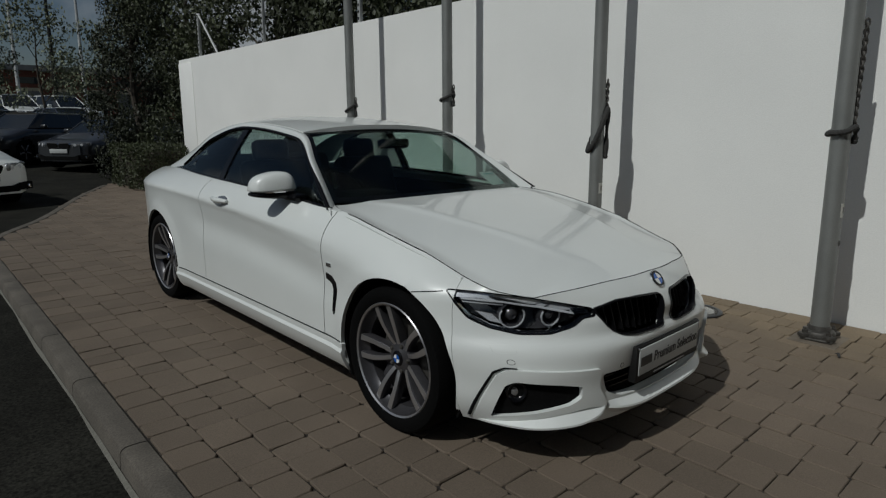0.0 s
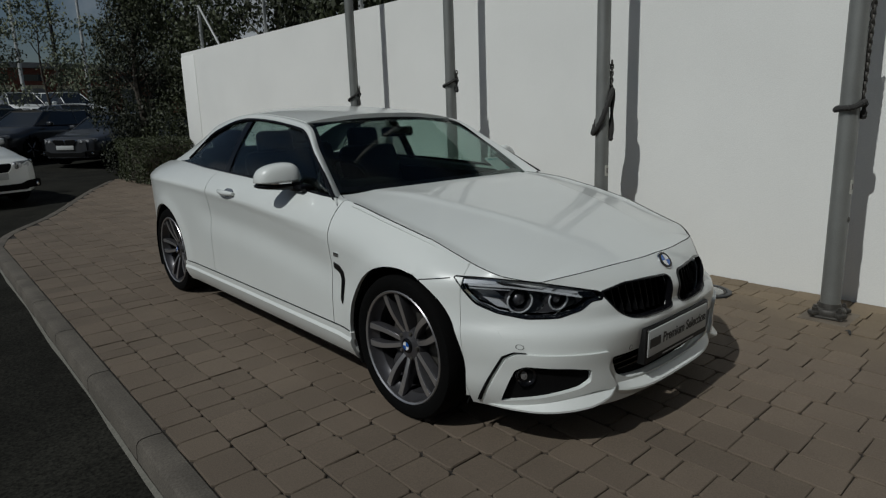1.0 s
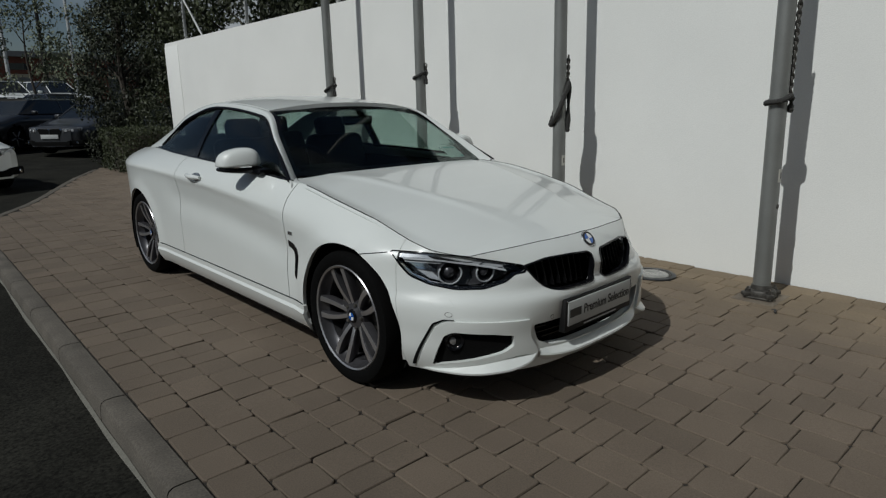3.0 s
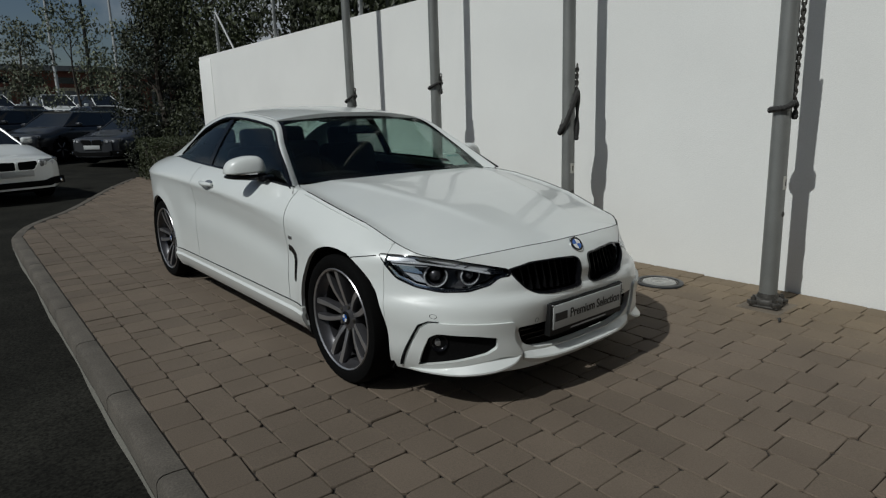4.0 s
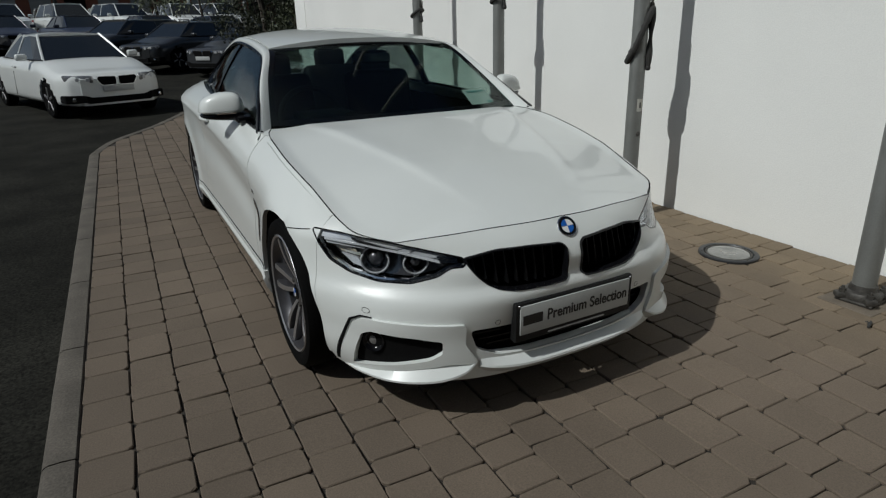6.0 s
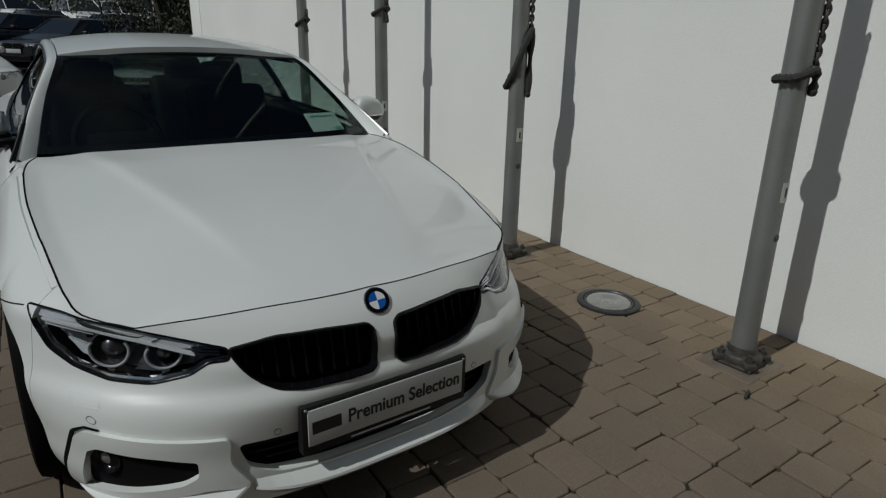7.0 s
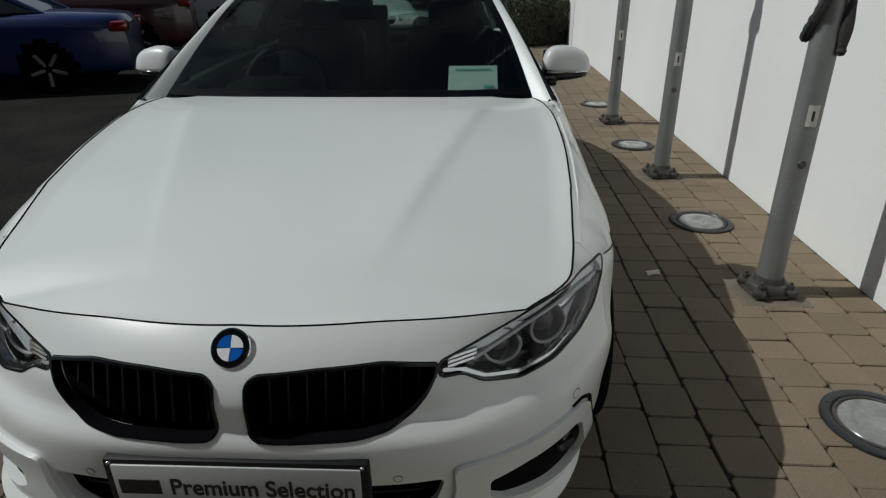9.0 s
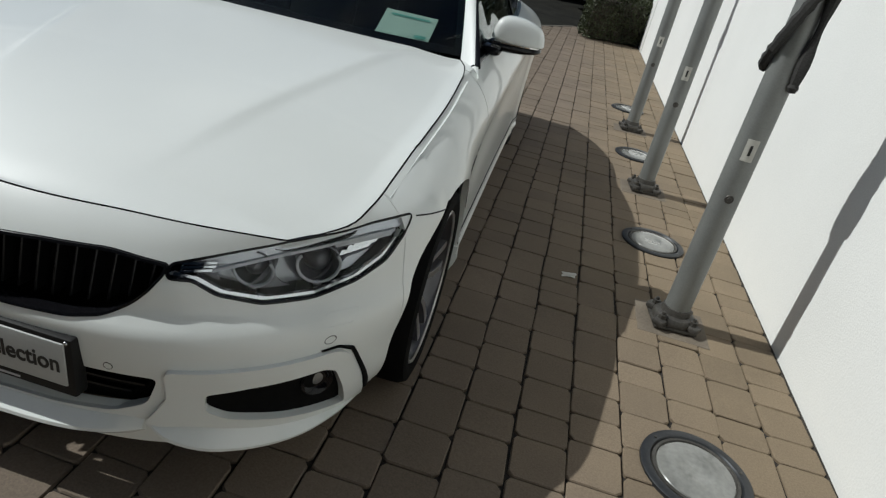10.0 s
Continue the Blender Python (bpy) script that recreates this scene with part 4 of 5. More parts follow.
        cols.append(line)
    cols.insert(0, [tuple(Vector(p) + (Vector(p) - Vector(q)) * 1.2) for p, q in zip(cols[0], cols[1])])
    both("pillar_and_roof_rail", shell(cols, 0.03), PAINT_WHITE, car, angle=50)
    rail = lambda s: tuple(c(s) for c in RAIL)  # noqa: E731
    roof_rows = []
    for k in range(25):
        s = 0.3 + 0.35 * k / 24
        e = rail(s)
        roof_rows.append(across((e[0] - 0.005, e[1], e[2] + 0.004), 0.05 * (1 - k / 24) - 0.06 * (k / 24), 0.044, 31, 2.4))
    part("roof", shell(roof_rows, -0.025, down=True), PAINT_WHITE, car, angle=60)
    part("headlining", shell([[(x * 0.97, y, z - 0.035) for x, y, z in r] for r in roof_rows], 0.01), CABIN_PALE, car)

    ends = [Vector(rail(k * 0.15)) for k in range(3)]

    def screen(s, n=31, sink=0.006):
        t = s / 0.15
        e = ends[0] * ((t - 1) * (t - 2) / 2) + ends[1] * (t * (2 - t)) + ends[2] * (t * (t - 1) / 2)
        return across((e[0] + 0.004, e[1], e[2] - sink), 0.19 - 0.14 * s / 0.3, 0.016, n)

    pane = part("windscreen", shell([screen(0.3 * k / 20) for k in range(21)], 0.004), GLASS_FRONT, car, "dark raked windscreen", angle=60)
    for s1, s2 in ((0.0, 0.016), (0.288, 0.3)):
        part("screen_band", shell([[(x, y, z + 0.002) for x, y, z in screen(s1 + (s2 - s1) * k / 3)] for k in range(4)], 0.002), BLACK_GLOSS, pane)
    for sign in (1, -1):
        edge = [Vector(rail(0.3 * k / 20)) for k in range(21)]
        strip = [[(sign * (p.x - w), p.y - 0.02 * w, p.z - 0.002) for w in (-0.004, 0.012, 0.028)] for p in edge]
        part("screen_band", shell(strip, 0.003 * sign), BLACK_GLOSS, pane)
    rear = part("rear_window", shell([across((rail(s)[0], rail(s)[1], rail(s)[2] - 0.004), -0.06 - 0.04 * (s - 0.65) / 0.3, 0.02, 25) for s in (0.652 + 0.32 * k / 14 for k in range(15))], 0.004), GLASS_SIDE, car, angle=60)
    part("scuttle", shell([[(x * 0.78, y - 0.012 * k - 0.002, z - 0.010 - 0.005 * k) for x, y, z in screen(0.0)] for k in range(4)], 0.01), BLACK_MATT, car, "black scuttle panel under the windscreen")
    for sign in (1, -1):
        def side_glass(y1, y2, n):
            cols = []
            for k in range(n):
                y = y1 + (y2 - y1) * k / (n - 1)
                lo = Vector((EDGE_X(y) - 0.016, y, EDGE_Z(y) + 0.002))
                hi = Vector((WINDOW_TOP[0](y) - 0.010, y, max(WINDOW_TOP[1](y) - 0.008, lo.z + 0.002)))
                cols.append([(sign * (lo.lerp(hi, t / 8).x + 0.05 * (t / 8) * (1 - t / 8)), y, lo.lerp(hi, t / 8).z) for t in range(9)])
            return shell(cols, 0.004 * sign)
        for name, y1, y2 in (("door_window", 0.61, 1.845), ("rear_side_window", 1.905, 2.74)):
            w = part(name, side_glass(y1, y2, 25), GLASS_SIDE if "door" in name else GLASS_REAR, car, "dark tinted side window", angle=60)
        post = [[(sign * (x + 0.004), y, z) for x, y, z in ((EDGE_X(y) - 0.014 + (WINDOW_TOP[0](y) - EDGE_X(y) + 0.004) * t / 6 + 0.05 * (t / 6) * (1 - t / 6), y, EDGE_Z(y) + (WINDOW_TOP[1](y) - EDGE_Z(y)) * t / 6) for t in range(7))] for y in (1.84, 1.86, 1.89, 1.91)]
        part("window_post", shell(post, 0.02 * sign), BLACK_GLOSS, car)
        top = [(sign * (WINDOW_TOP[0](y) - 0.001), y, WINDOW_TOP[1](y) - 0.002) for y in (0.585 + 2.165 * k / 60 for k in range(61))]
        belt = [(sign * (EDGE_X(y) - 0.008), y, EDGE_Z(y) + 0.003) for y in (0.585 + 2.165 * k / 60 for k in range(61))]
        part("window_trim", join(tube(top, 0.011, 6), tube(belt, 0.009, 6)), BLACK_GLOSS, car, "gloss black trim round the side windows")
        # mirror
        body = bmesh.new()
        bmesh.ops.create_uvsphere(body, u_segments=28, v_segments=18, radius=1)
        for v in body.verts:
            c = [math.copysign(abs(k) ** 0.55, k) for k in v.co]
            wide = 1 - 0.18 * max(0, c[0])
            v.co = (sign * (0.890 + 0.108 * c[0] * (1 - 0.12 * max(0, c[2]))), 0.985 + 0.078 * c[1] * (1 if c[1] < 0 else 0.5) * (1 - 0.18 * max(0, c[2])) + 0.035 * c[0], 0.982 + (0.086 if c[2] > 0 else 0.016) * c[2] * wide - 0.006 * c[0])
        mirror = part("door_mirror", body, PAINT_WHITE, car, "white door mirror on a black foot", angle=70)
        foot = bmesh.new()
        bmesh.ops.create_uvsphere(foot, u_segments=24, v_segments=12, radius=1)
        for v in foot.verts:
            c = [math.copysign(abs(k) ** 0.7, k) for k in v.co]
            v.co = (sign * (0.880 + 0.112 * c[0]), 0.985 + 0.074 * c[1] + 0.035 * c[0], 0.951 + 0.024 * c[2] * (1 - 0.35 * max(0, c[0])))
        part("mirror_base", foot, BLACK_GLOSS, mirror, angle=70)
        part("mirror_line", tube([(sign * (0.80 + 0.178 * k / 12), 0.898 + 0.036 * (k / 12) + 0.09 * max(0, k / 12 - 0.7), 0.969 - 0.002 * k / 12) for k in range(13)], 0.0055, 6), CHROME, mirror, "bright indicator strip")
        part("mirror_stem", moved(block((0.755, 0.83, 0.918), (0.84, 0.98, 0.957), 0.018), Matrix.Diagonal((sign, 1, 1, 1))), BLACK_GLOSS, mirror)
        part("mirror_glass", moved(block((0.795, 1.018, 0.960), (0.965, 1.028, 1.045), 0.004), Matrix.Diagonal((sign, 1, 1, 1))), CHROME, mirror)
        # door handle and side vent
        door = doors[0] if sign == 1 else doors[1]
        grip = [(sign * (side_x(y, 0.860) + 0.012 + 0.016 * math.sin(k / 10 * math.pi)), y, 0.858 + 0.004 * k / 10) for k, y in ((k, 1.545 + 0.021 * k) for k in range(11))]
        hb = tube(grip, [0.011 + 0.006 * math.sin(k / 10 * math.pi) for k in range(11)], 10)
        part("door_handle", hb, PAINT_WHITE, door, angle=60)
        cup = [(1.56 + 0.075 + 0.07 * math.cos(a), 0.858 + 0.026 * math.sin(a)) for a in (2 * math.pi * k / 20 for k in range(20))]
        part("handle_cup", on_side(cup, 0.002, 0.006, 0.02, sign), SILVER, door)
        vent = rounded([(0.500, 0.618), (0.448, 0.608), (0.414, 0.582), (0.406, 0.545), (0.420, 0.440), (0.430, 0.420), (0.444, 0.440), (0.438, 0.542), (0.446, 0.566), (0.466, 0.578), (0.502, 0.586)], 0.006)
        part("side_vent", on_side(vent, 0.003, 0.008, 0.012, sign), BLACK_GLOSS, car, "black angled vent behind the front wheel")
        part("wing_badge", on_side([(0.488, 0.650), (0.446, 0.650), (0.444, 0.668), (0.486, 0.668)], 0.003, 0.005, 0.01, sign), SILVER, car, "small square badge")
        # sensors and washer caps on the bumper
        for x, z in ((0.735, 0.436), (0.330, 0.384)):
            ring = [(sign * x + 0.010 * math.cos(a), z + 0.010 * math.sin(a)) for a in (2 * math.pi * k / 16 for k in range(16))]
            dot = [(sign * x + (p - sign * x) * 0.88, z + (q - z) * 0.88) for p, q in ring]
            part("sensor_ring", on_nose(ring, 0.0012, 0.004, (dot,), 0.006), BLACK_MATT, bumper)
            part("parking_sensor", on_nose(dot, 0.0008, 0.004, (), 0.008), PAINT_WHITE, bumper)
        cap = rounded([(sign * 0.712, 0.468), (sign * 0.712, 0.496), (sign * 0.770, 0.494), (sign * 0.770, 0.464)], 0.008)
        part("washer_cap", on_nose(cap, 0.001, 0.004, (grown(cap, -0.0008),), 0.012), PAINT_WHITE, bumper)
    # plate and badge
    holder = part("plate_holder", block((-0.275, -0.811, 0.296), (0.275, -0.775, 0.450), 0.006), BLACK_MATT, car, "black plate holder")
    part("front_plate", block((-0.258, -0.815, 0.325), (0.258, -0.806, 0.438), 0.003), PLATE_GREY, holder, "grey dealer plate with black lettering")
    m = pose(0, -0.8154, 0.381, 90, 0, 0)
    text("Premium Selection", 0.060, INK, Matrix.Translation((0.053, 0, 0)) @ m @ Matrix.Diagonal((0.85, 1.0, 1, 1)), holder, bold=0.0012)
    part("brand_bar", block((-0.247, -0.8164, 0.362), (-0.160, -0.8150, 0.401), 0.0008, 1), INK, holder, "black bar in place of the maker's name")
    part("address_bar", block((-0.13, -0.8122, 0.306), (0.14, -0.8110, 0.312), 0.0005, 1), INK_PALE, holder, "pale bar of small print")
    for x in (-0.262, 0.262):
        part("plate_screw", moved(lathe([(0.001, 0.003), (0.004, 0.002), (0.005, 0)], 10), pose(x, -0.811, 0.44, 90)), SILVER, holder)
    roundel(car, pose(0, nose_y(0, 0.668) - 0.004, 0.670, 52, 0, 0), 0.041)
    # permit behind the glass
    spot = lambda x, t: screen_spot(rail, x, t)  # noqa: E731
    pm = [[spot(0.395 + 0.19 * i / 4, 0.016 + 0.062 * j / 3) for i in range(5)] for j in range(4)]
    permit = part("permit_holder", shell(pm, -0.002), PAPER, car, "pale green permit discs behind the windscreen")
    part("permit_print", shell([[spot(0.42 + 0.14 * i / 4, 0.066 + 0.004 * j / 2) + Vector((0, -0.002, 0.001)) for i in range(5)] for j in range(3)], 0.001), PAPER_TEAL, permit)
    part("permit_print", shell([[spot(0.53 + 0.04 * i / 3, 0.024 + 0.007 * j / 2) + Vector((0, -0.002, 0.001)) for i in range(4)] for j in range(3)], 0.001), PAPER_TEAL, permit)
    cabin(car, rail)
    # dark underside and wheel liners
    part("underbody", block((-0.60, -0.66, 0.150), (0.60, 3.74, 0.230), 0.03), LINER, car)
    part("engine_bay", block((-0.56, -0.55, 0.23), (0.56, 0.60, 0.62), 0.05), LINER, car)
    for c in AXLES:
        for s in (1, -1):
            arc = [[(s * x, c + (ARCH_R + 0.006) * math.cos(a), HUB_Z + (ARCH_R + 0.006) * math.sin(a)) for x in liner_x(c, a)] for a in (radians(-28 + 236 * k / 30) for k in range(31))]
            part("wheel_liner", shell(arc, 0.008 * s), LINER, car)
            part("liner_wall", block((s * 0.545 - 0.01, c - 0.36, 0.16), (s * 0.545 + 0.01, c + 0.36, 0.66), 0.02), LINER, car)
    made = {}
    for c, name in zip(AXLES, ("front", "rear")):
        for s in (1, -1):
            wheel(car, made, (s * (0.776 if name == "front" else 0.764), c, HUB_Z), 90 if s == 1 else -90, steer=0)
    car.location, car.rotation_euler = (0.0024, 0, 0), (0, 0, radians(1.05))
    return car


material_ring = material("milky ring", (0.46, 0.47, 0.48), 0.3, coat=0.3, grain=0.02)


def screen_spot(rail, x, t):
    """A point just inside the windscreen."""
    e = rail(t)
    u = x / e[0]
    return Vector((x, e[1] - (0.19 - 0.14 * t / 0.3) * (1 - u * u) + 0.012, e[2] - 0.012 + 0.016 * (1 - u * u)))


def roundel(parent, m, r):
    """A round badge of four plain quarters in a black and chrome ring."""
    base = part("badge", moved(lathe([(r, -0.004), (r, 0.002), (r * 0.96, 0.004), (r * 0.94, 0.003), (0.0005, 0.003)], 36), m), CHROME, parent, "round blue and white badge")
    part("badge_ring", moved(lathe([(r * 0.89, 0.002), (r * 0.88, 0.005), (r * 0.66, 0.005), (r * 0.64, 0.003)], 36), m), BLACK_GLOSS, base)
    for q in range(4):
        ring = [(0.0004, 0.0004), *((r * 0.63 * math.cos(a), r * 0.63 * math.sin(a)) for a in (radians(90 * q + 2 + 86 * k / 8) for k in range(9)))]
        c, s = math.cos(radians(90 * q + 45)), math.sin(radians(90 * q + 45))
        verts = [(x + 0.0006 * c, y + 0.0006 * s, h) for h in (0.0035, 0.0052) for x, y in ring]
        n = len(ring)
        faces = [tuple(reversed(range(n))), tuple(range(n, 2 * n))] + [(i, (i + 1) % n, (i + 1) % n + n, i + n) for i in range(n)]
        part("badge_quarter", moved(mesh_bm(verts, faces), m), BADGE_BLUE if q % 2 else BADGE_WHITE, base, smooth=False)
    return base


def seat(parent, x, y):
    cushion = part("seat", block((x - 0.25, y - 0.28, 0.42), (x + 0.25, y + 0.24, 0.58), 0.06, 3), LEATHER, parent, "black leather seat")
    back = block((-0.25, -0.07, 0), (0.25, 0.07, 0.58), 0.06, 3)
    part("seat_back", moved(back, pose(x, y + 0.24, 0.52, -18)), LEATHER, cushion)
    part("headrest", moved(block((-0.13, -0.05, 0), (0.13, 0.05, 0.17), 0.045, 3), pose(x, y + 0.44, 1.04, -12)), LEATHER, cushion)


def cabin(car, rail):
    part("cabin_floor", block((-0.74, 0.62, 0.24), (0.74, 3.1, 0.34), 0.03), INTERIOR, car)
    for s in (1, -1):
        part("door_card", block((s * 0.74 - 0.02, 0.70, 0.34), (s * 0.74 + 0.02, 2.7, 0.89), 0.01), INTERIOR, car)
        seat(car, s * 0.37, 1.52)
        seat(car, s * 0.33, 2.38)
    rows = [[(x, 0.60 + 0.02 * k - 0.12 * (1 - (x / 0.7) ** 2) * (1 - k / 20) + 0.14 * k / 10, 0.888 + 0.012 * math.sin(k / 10 * math.pi) - 0.25 * max(0, (k - 7) / 3) ** 2) for x in (-0.60 + 1.2 * i / 16 for i in range(17))] for k in range(11)]
    part("dashboard", shell(rows, 0.02), INTERIOR, car, "black dashboard")
    part("dash_lower", block((-0.72, 0.62, 0.35), (0.72, 0.92, 0.84), 0.04), INTERIOR, car)
    part("instrument_hood", block((-0.52, 0.72, 0.88), (-0.22, 0.98, 0.945), 0.025, 3), INTERIOR, car)
    ring = [(0.185 * math.cos(a), 0.185 * math.sin(a), 0) for a in (2 * math.pi * k / 40 for k in range(40))]
    m = pose(-0.37, 1.10, 0.875, 66, 0, 0)
    sw = part("steering_wheel", moved(tube(ring, 0.016, 8, True), m), LEATHER, car, "black leather steering wheel")
    part("wheel_boss", moved(lathe([(0.001, 0.02), (0.06, 0.015), (0.075, -0.01), (0.05, -0.05), (0.03, -0.25)], 20), m), INTERIOR, sw)
    for a in (0, 180, 270):
        part("wheel_arm", moved(block((0.05, -0.022, -0.012), (0.18, 0.022, 0.004), 0.006), m @ pose(0, 0, 0, 0, 0, a)), INTERIOR, sw)
    part("rear_view_mirror", block((-0.12, 1.06, 1.165), (0.12, 1.09, 1.225), 0.015, 2), BLACK_GLOSS, car)
    part("parcel_shelf", block((-0.6, 2.75, 0.90), (0.6, 3.25, 0.95), 0.02), INTERIOR, car)


def wheel(car, made, at, turn, steer=0):
    """A wheel with five twin spokes; the outer face looks along its own -y before the turn."""
    def mesh(name, mat, build, angle=35):
        if name not in made:
            bm = build()
            bmesh.ops.recalc_face_normals(bm, faces=bm.faces)
            me = bpy.data.meshes.new(name)
            bm.to_mesh(me)
            bm.free()
            made[name] = finish(me, mat, True, angle)
        return made[name]

    face = 0.085
    base = link("wheel", mesh("wheel", ALLOY_DARK, lambda: lathe([(0.232, -0.11), (0.215, -0.06), (0.218, 0.05), (0.236, 0.07), (0.240, face + 0.012), (0.252, face + 0.016), (0.2565, face + 0.008), (0.2565, -0.11), (0.232, -0.11)], 56)), car, "dark alloy wheel with five twin spokes")
    base.location = at
    base.rotation_euler = (0, radians(turn), 0)
    rim = lambda: lathe([(0.2430, face + 0.0145), (0.250, face + 0.0195), (0.2545, face + 0.014), (0.252, face + 0.011)], 56)  # noqa: E731
    link("rim_edge", mesh("rim_edge", ALLOY, rim), base)
    tyre = lambda: lathe([(0.250, -0.10), (0.285, -0.112), (0.308, -0.105), (0.319, -0.085), (0.3215, -0.05), (0.3215, 0.05), (0.319, 0.085), (0.309, 0.104), (0.285, 0.111), (0.262, 0.104), (0.250, 0.098)], 64)  # noqa: E731
    link("tyre", mesh("tyre", RUBBER, tyre), base, "black low-profile tyre")
    link("brake_disc", mesh("brake_disc", STEEL_OLD, lambda: lathe([(0.02, -0.02), (0.165, -0.02), (0.165, 0.005), (0.02, 0.005)], 40)), base)
    link("brake_caliper", mesh("brake_caliper", ALLOY_DARK, lambda: moved(block((0.10, -0.07, -0.05), (0.19, 0.07, 0.035), 0.015), pose(0, 0, 0, 0, 0, 150))), base)

    def spoke_rows(lift, inset):
        rows = []
        for k in range(9):
            t = k / 8
            r = 0.052 + (0.247 - 0.052) * t
            side = 0.012 + 0.030 * t + 0.010 * math.sin(t * math.pi)
            half = (0.0135 + 0.004 * t * t) - inset
            z = face - 0.006 - 0.030 * (1 - t) ** 2 + 0.010 * t + lift
            rows.append((r, side, half, z))
        return rows

    def spoke():
        verts, faces = [], []
        for r, s, h, z in spoke_rows(0, 0):
            verts += [(r, s - h, z - 0.006), (r, s - h * 0.8, z), (r, s + h * 0.8, z), (r, s + h, z - 0.006), (r, s + h * 0.7, z - 0.045), (r, s - h * 0.7, z - 0.045)]
        for i in range(8):
            for j in range(6):
                faces.append((i * 6 + j, i * 6 + (j + 1) % 6, i * 6 + 6 + (j + 1) % 6, i * 6 + 6 + j))
        faces += [tuple(range(6)), tuple(range(48, 54))]
        return mesh_bm(verts, faces)

    def spoke_face():
        rows = [[(r, s - h, z), (r, s, z + 0.001), (r, s + h, z)] for r, s, h, z in spoke_rows(0.0015, 0.0035)]
        return shell(rows, 0.0015)

    for n in range(5):
        for flip_ in (1, -1):
            key = "spoke" if flip_ == 1 else "spoke_b"
            me = mesh(key, ALLOY_DARK, spoke if flip_ == 1 else (lambda: moved(spoke(), Matrix.Diagonal((1, -1, 1, 1)))))
            sp = link("spoke", me, base)
            sp.rotation_euler = (0, 0, radians(72 * n + 18))
            fkey = "spoke_face" if flip_ == 1 else "spoke_face_b"
            link("spoke_face", mesh(fkey, ALLOY, spoke_face if flip_ == 1 else (lambda: moved(spoke_face(), Matrix.Diagonal((1, -1, 1, 1))))), base).rotation_euler = sp.rotation_euler
        lug = link("wheel_bolt", mesh("wheel_bolt", STEEL_OLD, lambda: moved(lathe([(0.0005, face - 0.02), (0.009, face - 0.022), (0.011, face - 0.06)], 8), Matrix.Translation((0.058, 0, 0)))), base)
        lug.rotation_euler = (0, 0, radians(72 * n + 54))
    link("hub", mesh("hub", ALLOY_DARK, lambda: lathe([(0.034, face - 0.022), (0.070, face - 0.034), (0.078, face - 0.06), (0.078, -0.03)], 30)), base)
    link("centre_cap", mesh("centre_cap", BLACK_GLOSS, lambda: lathe([(0.0005, face - 0.014), (0.026, face - 0.015), (0.033, face - 0.019), (0.034, face - 0.03)], 30)), base, "black centre cap")
    for q in range(4):
        def quarter():
            ring = [(0.001, 0.001), *((0.019 * math.cos(a), 0.019 * math.sin(a)) for a in (radians(2 + 86 * k / 6) for k in range(7)))]
            n = len(ring)
            verts = [(x, y, h) for h in (face - 0.0145, face - 0.0130) for x, y in ring]
            return mesh_bm(verts, [tuple(reversed(range(n))), tuple(range(n, 2 * n))] + [(i, (i + 1) % n, (i + 1) % n + n, i + n) for i in range(n)])
        link("cap_quarter", mesh("cap_quarter%d" % (q % 2), BADGE_BLUE if q % 2 else BADGE_WHITE, quarter), base).rotation_euler = (0, 0, radians(90 * q))
    return base


coupe()

# ---- parked cars ----
CAR_GLASS = material("dark car glass", (0.012, 0.015, 0.018), 0.06, coat=0.5, grain=0.1)
PAINTS = {k: material(k + " car paint", v, 0.3, coat=0.8, grain=0.02, scale=200, stain=0.03) for k, v in {
    "white": (0.72, 0.74, 0.72), "black": (0.010, 0.011, 0.013), "graphite": (0.028, 0.030, 0.034), "blue": (0.007, 0.020, 0.10),
    "silver": (0.33, 0.34, 0.35), "maroon": (0.06, 0.012, 0.012), "navy": (0.012, 0.016, 0.035)}.items()}
# for each kind: length, half width, bonnet, belt and roof heights, then y of: screen foot, roof front, roof rear, rear glass foot
SHAPES = {"saloon": (4.9, 0.92, 0.80, 0.98, 1.46, 1.25, 1.95, 3.1, 3.95), "estate": (4.8, 0.91, 0.80, 0.98, 1.47, 1.2, 1.9, 4.05, 4.6),
          "hatch": (4.3, 0.89, 0.86, 0.98, 1.48, 1.1, 1.75, 3.4, 4.15), "suv": (4.6, 0.93, 0.98, 1.12, 1.72, 1.15, 1.8, 3.85, 4.4)}


